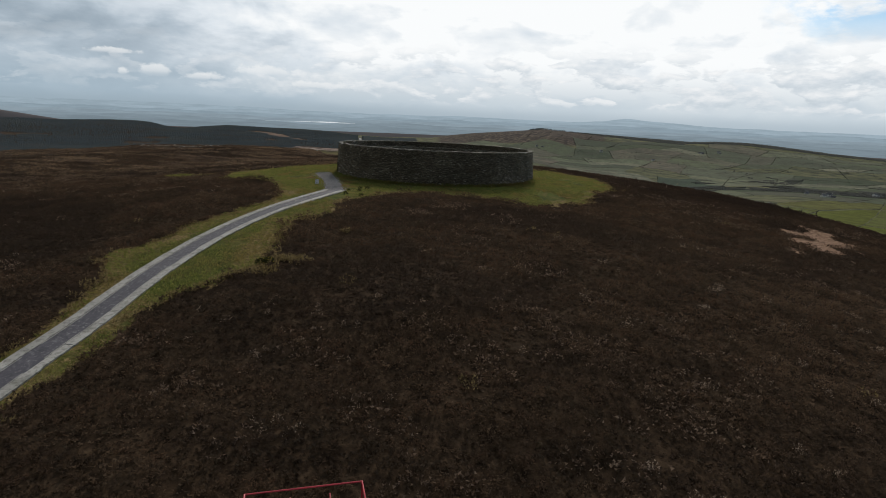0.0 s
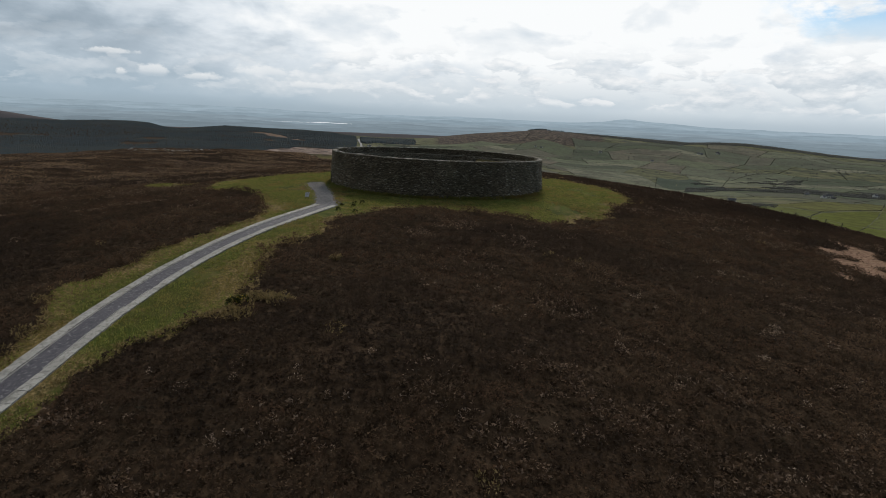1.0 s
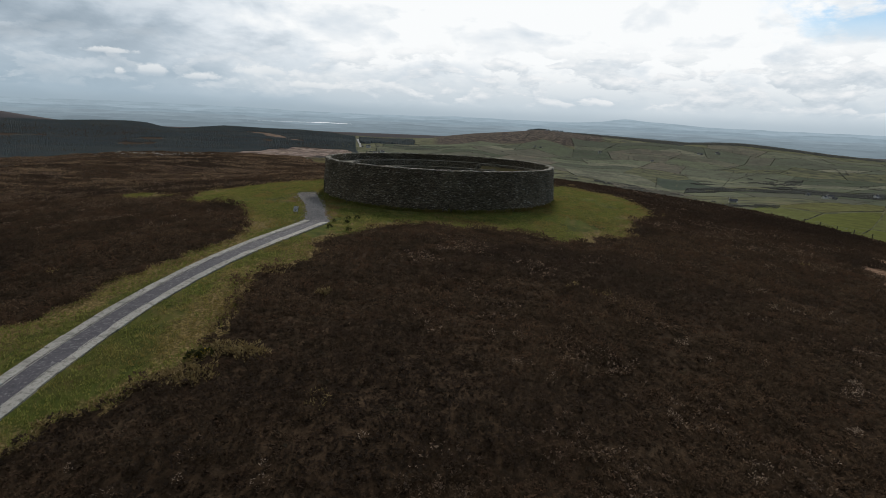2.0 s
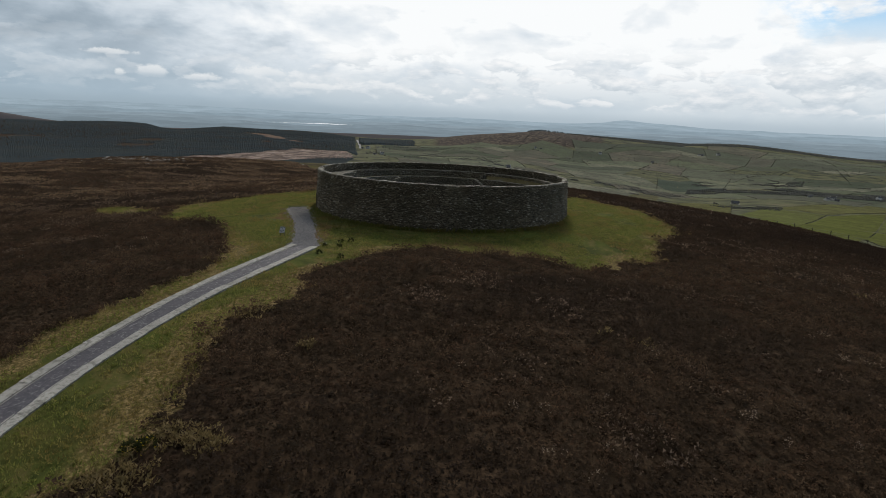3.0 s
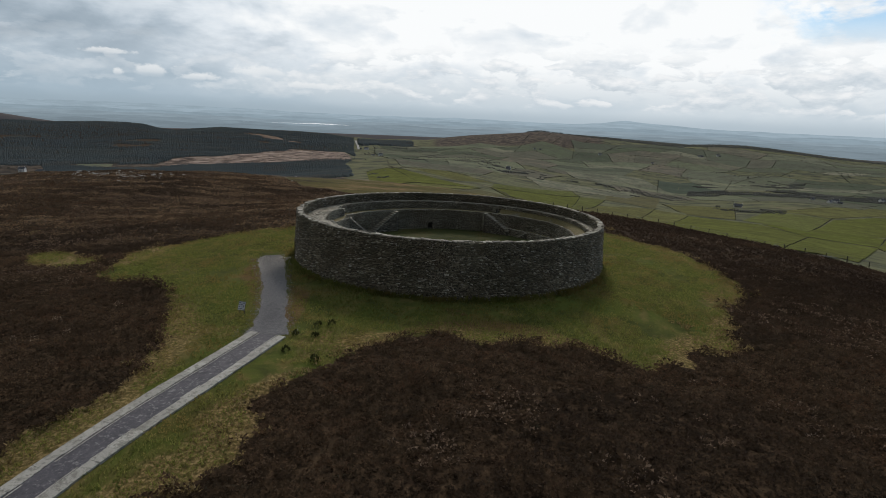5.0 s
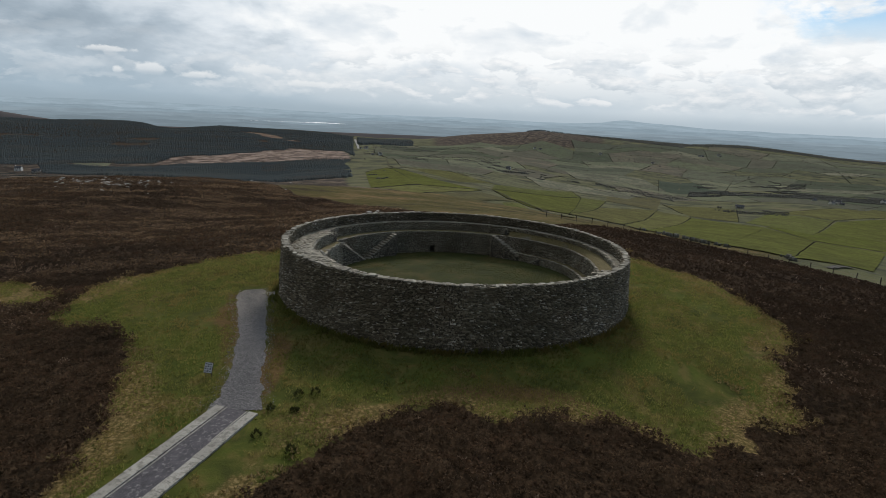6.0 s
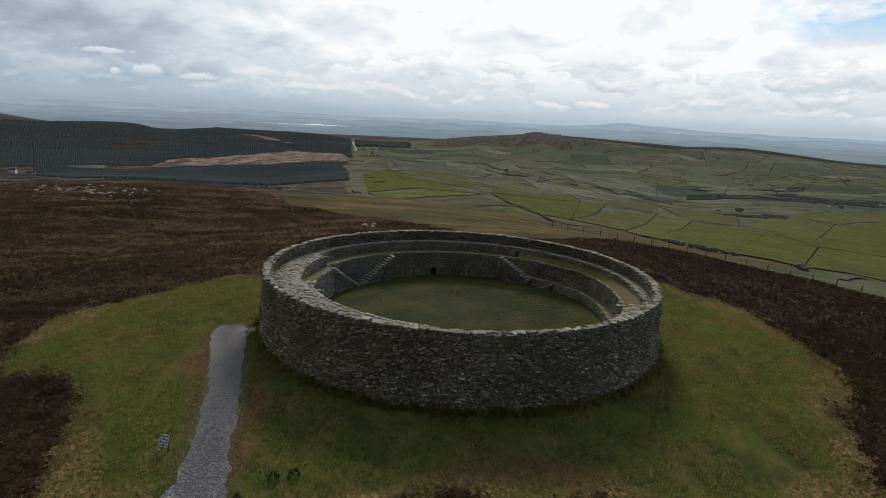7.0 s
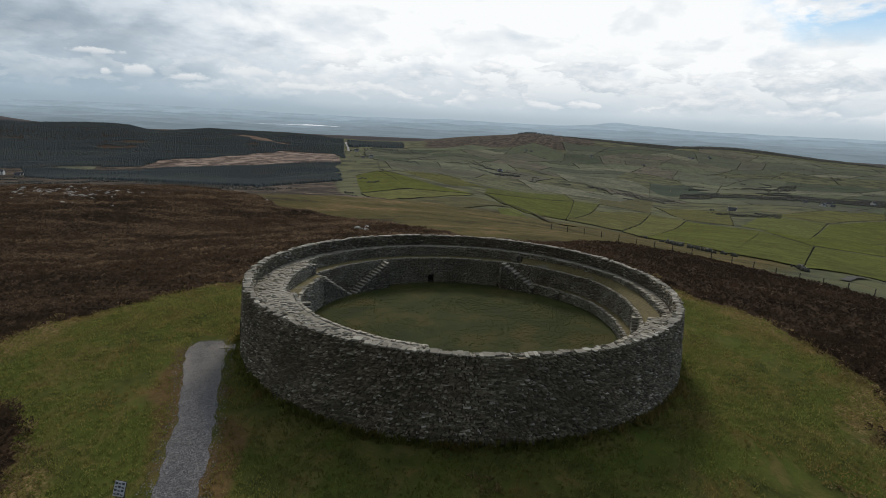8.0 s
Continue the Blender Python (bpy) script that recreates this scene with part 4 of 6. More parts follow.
# small stones packed between the caps
fill = np.stack([stone_rng.uniform(0, 360, 1900), stone_rng.uniform(R_PARA + 0.05, R_TOP - 0.06, 1900), TOP - 0.10 + stone_rng.normal(0, 0.02, 1900)], 1)
v, f = blocks(fill[:, 0], fill[:, 1], fill[:, 2], stone_rng.uniform(0.10, 0.30, 1900), stone_rng.uniform(0.05, 0.12, 1900), stone_rng.uniform(0.10, 0.26, 1900), 1, stone_rng, 0.1)
tagged(part("cap_packing", sheet("cap_packing", v, f, STONE), None, parapet_top, "small stones packed along the parapet"), kind="stuff")


# copings along the inner edges and flags on the walk, joined
def coping(name, r_of, z, where, parent, wide=0.34):
    rows = courses(lambda d, q: r_of(d) + 0 * d, z, z + 0.1, stone_rng, long=(0.18, 0.5), tall=(0.1, 0.1), where=where)
    v, f = blocks(rows[:, 0], r_of(rows[:, 0]) + wide / 2 - 0.06, z + stone_rng.normal(0.005, 0.02, len(rows)), rows[:, 2], np.full(len(rows), 0.10), wide * stone_rng.uniform(0.6, 1.1, len(rows)), -1, stone_rng)
    # blocks leave out the far side, so their tops are the third face
    tagged(part(name, sheet(name, v, f, FLAG), None, parent, "pale coping stones"), kind="stuff")


coping("walk_coping", r_walk, WALK, (0, 360), wall_walk)
coping("terrace_coping", r_terr, TERR, (0, 360), terrace)
coping("low_coping", r_low, LOW, (-100, 57), low_terrace)
flags = []
for r in np.arange(13.3, 15.6, 0.30):
    d = stone_rng.uniform(0, 2)
    while d < 360:
        w = stone_rng.uniform(0.18, 0.55)
        if r > float(r_walk(np.array([d]))[0]) + 0.3:
            flags.append((d, r + stone_rng.normal(0, 0.09), WALK + stone_rng.uniform(-0.03, 0.005), w - 0.02, stone_rng.uniform(0.25, 0.5)))
        d += math.degrees(w / r)
flags = np.array(flags)
v, f = blocks(flags[:, 0], flags[:, 1], flags[:, 2], flags[:, 3], np.full(len(flags), 0.07), flags[:, 4], 1, stone_rng, 0.02)
tagged(part("flagging", sheet("flagging", v, f, FLAG), None, wall_walk, "pale uneven flagstones"), kind="stuff")

step_mesh = [rough_block("step", FLAG, stone_rng) for _ in range(4)]


def flight(d0, z0, d1, z1, r, wide, label):
    """A flight of stone steps along the wall from one bearing and height to another."""
    stair = part("staircase", sheet("staircase", np.zeros((3, 3)), [[0, 1, 2]], CORE), None, fort, label)
    count = max(3, round(abs(z1 - z0) / 0.2))
    arc = abs(radians(d1 - d0)) * r / count
    # the solid under the treads
    d = np.linspace(d0, d1, count + 1)
    m, v = count + 1, []
    for z_of in (lambda q: TURF - 0.3 + 0 * q, lambda q: z0 + (z1 - z0) * (q - d0) / (d1 - d0) - 0.14):
        for rr in (r - wide / 2, r + wide / 2 + 0.25):
            v.append(polar(d, rr, z_of(d)))
    i = np.arange(count)
    f = [np.stack([i + a * m, i + 1 + a * m, i + 1 + b * m, i + b * m], -1) for a, b in ((0, 2), (2, 3), (3, 1))]
    f += [np.array([[0, 2 * m, 3 * m, m], [count, count + m, count + 3 * m, count + 2 * m]])]
    v, f = np.concatenate(v), np.concatenate(f)
    stair.data = sheet("staircase", np.array(v), f, CORE)
    rows = courses(lambda d, q: r - wide / 2 + 0 * np.asarray(d, float), TURF - 0.1, max(z0, z1), stone_rng, where=(min(d0, d1), max(d0, d1)))
    rows = rows[rows[:, 1] < z0 + (z1 - z0) * (rows[:, 0] - d0) / (d1 - d0) - 0.16]
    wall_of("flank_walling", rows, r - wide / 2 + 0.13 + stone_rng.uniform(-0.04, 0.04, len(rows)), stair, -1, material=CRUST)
    for i in range(count):
        z = z0 + (z1 - z0) * (i + 0.5) / count
        lay("step", step_mesh[i % 4], stair, (d[i] + d[i + 1]) / 2, r, z - 0.04, arc * 1.12, 0.15, wide * 1.02)


flight(69, TERR + 0.1, 54, LOW - 0.3, 13.35, 0.9, "narrow stone steps down to the courtyard")
flight(121, TERR, 138.5, TURF, 12.95, 0.9, "narrow stone steps down to the courtyard")
flight(158, TERR, 140.5, TURF, 12.95, 0.9, "narrow stone steps down to the courtyard")
flight(-17, LOW, -11.5, TERR, 13.5, 0.8, "short stone steps between terraces")
flight(-162.5, TERR - 0.85, -168.5, TERR + 0.05, 11.95, 0.8, "short stone steps between terraces")
flight(162, TERR, 157, WALK, 13.75, 0.55, "short stone steps up to the wall walk")
flight(66.5, TERR + 0.1, 63.5, WALK, 14.55, 0.3, "short stone steps up to the wall walk")
flight(48, TURF, 42, LOW, 13.22, 0.3, "short stone steps between terraces")


# ---- road, edging and gravel path ----
def ribbon(name, line, wide, material, lift, across=4, ragged=0.0, seed=1):
    t = np.gradient(line, axis=0)
    t /= np.hypot(*t.T)[:, None]
    side = np.stack([t[:, 1], -t[:, 0]], 1)
    r = np.random.default_rng(seed)
    off = np.linspace(-1, 1, across + 1)
    w = np.broadcast_to(wide, len(line)) / 2
    grid = line[:, None] + side[:, None] * off[None, :, None] * w[:, None, None]
    if ragged:
        for edge in (0, -1):
            shake = np.convolve(r.normal(0, ragged * 1.8, len(line) + 4), [0.15, 0.25, 0.3, 0.2, 0.1], "same")[2:-2]
            grid[:, edge] += side * shake[:, None]
    z = height(grid[..., 0], grid[..., 1], lumps=False) + lift
    v = np.concatenate([grid, z[..., None]], -1).reshape(-1, 3)
    i = np.arange(len(line) * (across + 1)).reshape(len(line), across + 1)
    return sheet(name, v, np.stack([i[:-1, :-1], i[:-1, 1:], i[1:, 1:], i[1:, :-1]], -1).reshape(-1, 4), material), side


road_mesh, road_side = ribbon("road", ROAD_LINE, 2.3, TARMAC, 0.06, 6)
road = tagged(new("road", road_mesh), "narrow worn tarmac lane with pale concrete edging", "road", kind="structure")
slab_rng = np.random.default_rng(5)
slab_meshes = [rough_block("edging_slab", SLAB, slab_rng, 0.022) for _ in range(6)]
for hand in (-1, 1):
    i = 0
    while i < len(ROAD_LINE) - 3 and ROAD_LINE[i, 1] > -96:
        n_step = int(slab_rng.integers(2, 4))
        j = min(i + n_step, len(ROAD_LINE) - 1)
        m = (ROAD_LINE[i] + ROAD_LINE[j]) / 2 + road_side[i] * hand * (1.07 + slab_rng.normal(0, 0.01))
        along = ROAD_LINE[j] - ROAD_LINE[i]
        run = float(np.hypot(*along))
        e0, e1 = (ROAD_LINE[q] + road_side[q] * hand * 1.07 for q in (i, j))
        z0, z1 = float(height(*e0, lumps=False)), float(height(*e1, lumps=False))
        ob = new("edging_slab", slab_meshes[int(slab_rng.integers(6))])
        ob.parent = road
        way_ = Vector((along[0], along[1], z1 - z0)).normalized()
        turn = way_.to_track_quat("X", "Z")
        ob.matrix_basis = Matrix.LocRotScale((m[0], m[1], (z0 + z1) / 2 + 0.055 + slab_rng.normal(0, 0.004)), turn, (run * 0.998, 0.60 + slab_rng.normal(0, 0.03), 0.12))
        i = j

# a thin pale kerb strip runs along the inner side of each edging, here and there broken
for hand in (-1, 1):
    for i0 in range(0, 150, 3):
        if slab_rng.random() < 0.8 and i0 + 4 < len(ROAD_LINE):
            strip, _ = ribbon("kerb_strip", ROAD_LINE[i0:i0 + 4] + road_side[i0:i0 + 4] * hand * (0.66 + slab_rng.normal(0, 0.012)), 0.075, SLAB, 0.085, 1)
            part("kerb_strip", strip, None, road)
wide = np.interp(np.linspace(0, 1, len(PATH_LINE)), [0, 0.03, 0.10, 0.25, 0.45, 0.7, 0.86, 0.96, 1.0], [2.9, 2.7, 2.2, 1.95, 1.95, 2.1, 2.6, 2.4, 1.5])
path_mesh, path_side = ribbon("gravel_path", PATH_LINE, wide, GRAVEL, 0.035, 6, 0.09, 3)
gravel_path = tagged(new("gravel_path", path_mesh), "grey loose-gravel path leading to the fort gate", "path", kind="structure")
spur_mesh, _ = ribbon("path_spur", finer(np.array([(-18.0, -4.9), (-17.1, -4.8), (-16.0, -4.5)]), 0.3), np.array([1.6, 1.4, 1.3, 1.2, 1.1, 1.1, 1.1, 1.1])[: len(finer(np.array([(-18.0, -4.9), (-17.1, -4.8), (-16.0, -4.5)]), 0.3))], GRAVEL, 0.045, 3, 0.05, 4)
part("path_spur", spur_mesh, None, gravel_path)


# ---- vegetation of the hilltop ----
def scatter(x0, x1, y0, y1, step, seed):
    """Places on a shaken grid."""
    r = np.random.default_rng(seed)
    x, y = np.meshgrid(np.arange(x0, x1, step), np.arange(y0, y1, step))
    return x.ravel() + r.uniform(-0.5, 0.5, x.size) * step, y.ravel() + r.uniform(-0.5, 0.5, y.size) * step


def clumps(x, y, wide, high, leaves, leaf, seed, spiky=0.0, sink=0.05, flat=1.0):
    """Low bushes made of many small leaf-like triangles on and inside a dome."""
    r = np.random.default_rng(seed)
    m = len(x)
    a, s = r.uniform(0, 2 * np.pi, (m, leaves)), r.uniform(0, 1, (m, leaves))
    up = r.beta(1.6, 1.2, (m, leaves))
    out = np.sqrt(np.clip(1 - up**2, 0, 1)) * (0.65 + 0.35 * s)
    lop = r.uniform(0.75, 1.25, (m, 2))
    c = np.stack([x[:, None] + wide[:, None] * lop[:, :1] * out * np.cos(a), y[:, None] + wide[:, None] * lop[:, 1:] * out * np.sin(a), high[:, None] * up * (0.8 + 0.3 * s)], -1)
    c[..., 2] += height(x, y)[:, None] - sink
    size = leaf * r.uniform(0.6, 1.5, (m, leaves, 1))
    along = np.stack([np.cos(a) * (1 - spiky), np.sin(a) * (1 - spiky), 0.35 + spiky + 0 * a], -1) + r.normal(0, 0.35 * (1 - 0.5 * spiky), (m, leaves, 3))
    along /= np.linalg.norm(along, axis=-1, keepdims=True)
    across = np.cross(along, r.normal(0, 1, (m, leaves, 3)))
    across /= np.linalg.norm(across, axis=-1, keepdims=True) + 1e-6
    thin = 0.55 - 0.42 * spiky
    along, across = along * (1, 1, flat), across * (1, 1, flat)
    v = np.stack([c - across * size * thin, c + across * size * thin, c + along * size * (1 + spiky)], -2)
    return v.reshape(-1, 3)


def stuff(name, verts, material, label, category):
    ob = new(name, sheet(name, verts, np.arange(len(verts)).reshape(-1, 3), material))
    return tagged(ob, label, category, kind="stuff")


def open_heath(x, y, edge=0.46):
    road_d, _ = off_line(x, y, ROAD_LINE)
    path_d, _ = off_line(x, y, PATH_LINE)
    bare = soil_strip(x, y)
    return (grassy(x, y) + 0.12 * waves(x, y, 0.8, 41, 2) < edge) & (road_d > 2.0) & (path_d > 1.8) & (np.hypot(x, y) > 18.5) & (bare < 0.62) & (np.hypot(x, y) < heath_end(x, y))


def in_view(x, y, margin=4.0):
    """Inside the fan of ground that the flight overlooks."""
    return np.abs(x) < 0.80 * (y + 99) + margin


hr = np.random.default_rng(77)
x, y = scatter(-64, 64, -83, 4, 0.48, 51)
keep = open_heath(x, y) & in_view(x, y)
x, y = x[keep], y[keep]
tall = 1 + 0.85 * waves(x, y, 1.0, 42, 3)
v1 = clumps(x, y, hr.uniform(0.25, 0.5, len(x)), np.clip(hr.uniform(0.24, 0.42, len(x)) * tall, 0.1, 0.9), 28, 0.105, 52)
x, y = scatter(-135, 90, -60, 165, 0.9, 53)
keep = open_heath(x, y) & in_view(x, y) & ~((np.abs(x) < 64) & (y < 4) & (y > -83))
x, y = x[keep], y[keep]
far_out = np.hypot(x, y) > 105
thin_out = ~far_out | (hr.random(len(x)) < 0.45)
x, y, far_out = x[thin_out], y[thin_out], far_out[thin_out]
v2 = clumps(x, y, hr.uniform(0.4, 0.8, len(x)) * (1 + 0.5 * far_out), hr.uniform(0.18, 0.40, len(x)), 16, 0.19, 54)
# thinner cover on the slopes to either side and behind
x, y = scatter(-135, 110, -190, 60, 1.5, 153)
keep = open_heath(x, y) & ~in_view(x, y)
x, y = x[keep], y[keep]
v3 = clumps(x, y, hr.uniform(0.6, 1.1, len(x)), hr.uniform(0.2, 0.4, len(x)), 8, 0.30, 154)
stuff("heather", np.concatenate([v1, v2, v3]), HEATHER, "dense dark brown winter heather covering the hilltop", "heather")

# higher, darker bushes where the heather meets the grass
x, y = scatter(-60, 50, -75, 30, 0.8, 55)
g = grassy(x, y) + 0.15 * waves(x, y, 1.3, 43, 2)
road_d, _ = off_line(x, y, ROAD_LINE)
keep = (g > 0.32) & (g < 0.52) & (road_d > 2.4) & in_view(x, y) & (waves(x, y, 3.0, 44, 2) > -0.1) & (np.hypot(x, y) > 19)
x, y = x[keep], y[keep]
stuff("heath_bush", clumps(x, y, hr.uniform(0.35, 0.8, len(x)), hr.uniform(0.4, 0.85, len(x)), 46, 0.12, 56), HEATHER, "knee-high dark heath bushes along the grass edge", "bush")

# pale dead bracken and bleached stems in drifts
x, y = scatter(-130, 90, -83, 160, 0.7, 57)
drift = waves(x * 0.6, y, 6.0, 45, 3) + 0.9 * waves(x * 0.7, y, 1.5, 46, 2)
keep = open_heath(x, y, 0.5) & in_view(x, y) & (drift + 0.40 * ease(x, -8, 18) * ease(-y, 20, 40) + 0.70 * ease(-x, 22, 40) * ease(-y, -12, 8) + 0.40 * ease(-x, 25, 45) * ease(y, -8, 12) + 0.30 * ease(-x, 5, 20) * ease(y, 10, 30) + 1.1 * ease(soil_strip(x, y), 0.05, 0.4) + 0.9 * blob(x, y, 33, -45, 7, 9) + 0.30 * hr.normal(0, 1, len(x)) > 1.45)
x, y = x[keep], y[keep]
stuff("dead_bracken", clumps(x, y, hr.uniform(0.2, 0.7, len(x)), hr.uniform(0.28, 0.42, len(x)), 14, 0.12, 58, 0.1, 0.0), BRACKEN, "pale dead bracken and bleached stems among heather", "bracken")

# small bleached starbursts of dead twigs, in loose companies
x, y = scatter(-70, 64, -84, 60, 1.15, 157)
company = waves(x, y, 5.0, 145, 3) + 0.5 * ease(x, -6, 16) * ease(-y, 25, 45) + 0.3 * ease(y, -10, 20) * ease(-x, 5, 25)
keep = open_heath(x, y, 0.5) & in_view(x, y) & (company + 0.8 * hr.normal(0, 1, len(x)) > 2.35)
x, y = x[keep], y[keep]
stuff("bleached_twigs", clumps(x, y, hr.uniform(0.14, 0.50, len(x)), hr.uniform(0.34, 0.52, len(x)), 34, 0.062, 158, 0.45, 0.0, 0.6), TWIG, "pale bleached dead twigs scattered among heather", "twigs")

# loose tufts of bleached moor grass, in drifts on the southern and eastern heath
tr = np.random.default_rng(811)
tx, ty = tr.uniform(-22, 48, 1500), tr.uniform(-98, -28, 1500)
lean = 0.9 * ease(tx, -2, 20) + 0.6 * ease(-ty, 34, 62) + 0.5 * waves(tx, ty, 7.0, 91, 2) + 0.5 * tr.normal(0, 1, len(tx))
tx, ty = tx[lean > 1.85], ty[lean > 1.85]
spread = tr.uniform(0.12, 0.42, len(tx))
x = (tx[:, None] + spread[:, None] * tr.normal(0, 1, (len(tx), 7))).ravel()
y = (ty[:, None] + spread[:, None] * tr.normal(0, 0.7, (len(tx), 7))).ravel()
keep = open_heath(x, y, 0.5)
x, y = x[keep], y[keep]
stuff("bleached_tufts", clumps(x, y, tr.uniform(0.10, 0.26, len(x)), tr.uniform(0.34, 0.48, len(x)), 14, 0.065, 812, 0.45, 0.0, 0.6), TWIG, "bleached tufts of moor grass standing in dark heather", "grass")

# straw-coloured fringe between grass and heather, and tussocks in the turf
x, y = scatter(-60, 50, -80, 30, 0.42, 59)
g = grassy(x, y) + 0.22 * waves(x, y, 1.5, 47, 2)
road_d, _ = off_line(x, y, ROAD_LINE)
path_d, _ = off_line(x, y, PATH_LINE)
keep = (g > 0.36) & (g < 0.68) & (road_d > 1.9) & (path_d > 1.8) & in_view(x, y) & (waves(x, y, 5.0, 48, 2) + 0.9 * blob(x, y, -11.5, -49, 6, 9) + 0.6 * blob(x, y, -25, -46, 7, 14) - 1.2 * ease(g, 0.5, 0.9) + 0.5 * hr.normal(0, 1, len(x)) > -0.45) & (np.hypot(x, y) > 18)
x, y = x[keep], y[keep]
# small openings of bleached grass within the heather
for px, py, wide_ in ((-10.7, -55.0, 1.3), (-9.1, -55.8, 1.0), (-11.8, -57.8, 1.5), (-7.4, -45.9, 0.6)):
    m = int(34 * wide_ ** 2)
    a, q = hr.uniform(0, 2 * np.pi, m), np.sqrt(hr.random(m)) * 0.8 * wide_ * hr.uniform(0.6, 1.2, m)
    x, y = np.r_[x, px + 1.3 * q * np.cos(a)], np.r_[y, py + q * np.sin(a)]
low_ = grassy(x, y) < 0.36
stuff("straw_fringe", clumps(x, y, hr.uniform(0.12, 0.34, len(x)), hr.uniform(0.06, 0.20, len(x)) + 0.18 * low_, 13, 0.11, 60, 0.4, 0.02), STRAW, "straw-coloured winter grass fringing the heather", "grass")
x, y = scatter(-50, 40, -78, 30, 0.31, 61)
road_d, _ = off_line(x, y, ROAD_LINE)
path_d, _ = off_line(x, y, PATH_LINE)
keep = (grassy(x, y) > 0.50) & (road_d > 1.6) & (path_d > 1.25) & (np.hypot(x, y) > 17.0) & in_view(x, y) & (y < 26) & (waves(x, y, 1.9, 94, 3) + 0.3 * hr.normal(0, 1, len(x)) > -0.75)
x, y = x[keep], y[keep]
stuff("grass_tussock", clumps(x, y, hr.uniform(0.10, 0.30, len(x)), hr.uniform(0.05, 0.11, len(x)) + 0.13 * ease(waves(x, y, 2.2, 93, 3), 0.1, 0.9), 10, 0.085, 62, 0.62, 0.0, 0.85), TUSSOCK, "short tussocky green grass round the fort", "grass")
# longer uncut grass along the foot of the wall
a = hr.uniform(0, 2 * np.pi, 1500)
q = R_BASE + np.abs(hr.normal(0, 0.35, len(a))) + 0.02
x, y = q * np.cos(a), q * np.sin(a)
keep = (off_line(x, y, PATH_LINE)[0] > 1.6) & (np.hypot(x + 16.6, y + 4.6) > 1.1)
x, y, q = x[keep], y[keep], q[keep]
stuff("wall_foot_grass", clumps(x, y, hr.uniform(0.08, 0.20, len(x)), hr.uniform(0.06, 0.28, len(x)) * np.clip(1.3 - (q - R_BASE), 0.2, 1.2), 12, 0.14, 162, 0.75, 0.0), TUSSOCK, "long uncut grass along the foot of the wall", "grass")


# short worn grass of the courtyard, a step above the ground outside
x, y = scatter(-12, 12, -12, 12, 0.30, 171)
keep = (np.hypot(x, y) < 12.1) & (waves(x, y, 1.7, 172, 3) + 0.4 * hr.normal(0, 1, len(x)) > -0.2)
x, y = x[keep], y[keep]
stuff("courtyard_grass", clumps(x, y, hr.uniform(0.06, 0.16, len(x)), hr.uniform(0.02, 0.06, len(x)), 8, 0.06, 173, 0.4, -0.34, 0.6), COURT_GRASS, "short worn grass inside the ring fort", "grass")


# single dark rush clumps in the turf
def rush_clump(x, y, size, seed):
    ob = new("rush_clump", sheet("rush_clump", clumps(np.array([0.0]), np.array([0.0]), np.array([size]), np.array([size * 1.3]), 80, 0.10, seed, 0.35) - [0, 0, float(height(0.0, 0.0))], np.arange(240).reshape(-1, 3), RUSH))
    ob.matrix_world = pose(x, y, float(height(x, y)))
    return tagged(ob, "dark green rush clump in short grass", "rush", "rush clumps in the turf")


for i, (x, y, size) in enumerate([(-9.4, -23.6, 0.42), (-8.5, -23.3, 0.45), (-10.6, -25.2, 0.35), (-9.2, -25.4, 0.3), (-10.5, -28.0, 0.4), (-8.4, -29.3, 0.5)]):
    rush_clump(x, y, size * 0.72, 300 + i)

def gorse(x, y, size, seed):
    z = float(height(x, y))
    g = thing("gorse_bush", "small dark gorse bush with yellow flowers in heather", "bush", at=(x, y, z))
    base = np.array([0.0, 0.0, float(height(0.0, 0.0))])
    one, zero = np.array([size]), np.array([0.0])
    part("foliage", sheet("foliage", clumps(zero, zero, one, one * 1.1, 160, 0.10, seed, 0.35) - base, np.arange(480).reshape(-1, 3), RUSH), None, g)
    part("flowers", sheet("flowers", clumps(zero, zero, one * 1.02, one * 1.18, 34, 0.06, seed + 1) - base, np.arange(102).reshape(-1, 3), GORSE), None, g, "yellow gorse flowers")
    return g


gorse(-12.3, -55.8, 0.42, 411)
gorse(-11.7, -55.6, 0.48, 413)

# loose chips on and beside the gravel
cr = np.random.default_rng(91)
i = cr.integers(0, len(PATH_LINE), 15000)
side = np.abs(cr.normal(0, 0.75, len(i))).clip(0, 1.45) * np.where(cr.random(len(i)) < 0.5, -1, 1)
p = PATH_LINE[i] + path_side[i] * (side * wide[i] / 2)[:, None] + cr.normal(0, 0.12, (len(i), 2))
size = cr.uniform(0.012, 0.034, (len(i), 1, 1)) * cr.choice([0.8, 1.0, 1.5], (len(i), 1, 1))
shape_ = np.array([(1, 0, -0.3), (-0.5, 0.86, -0.3), (-0.5, -0.86, -0.3), (0, 0, 0.7)])
v = np.concatenate([p, (height(p[:, 0], p[:, 1], False) + 0.05)[:, None]], 1)[:, None] + shape_[None] * size * cr.uniform(0.6, 1.4, (len(i), 4, 3))
f = np.array([(0, 1, 3), (1, 2, 3), (2, 0, 3)])
tagged(part("loose_gravel", sheet("loose_gravel", v.reshape(-1, 3), (np.arange(len(i))[:, None, None] * 4 + f[None]).reshape(-1, 3), CHIP), None, gravel_path), kind="stuff")


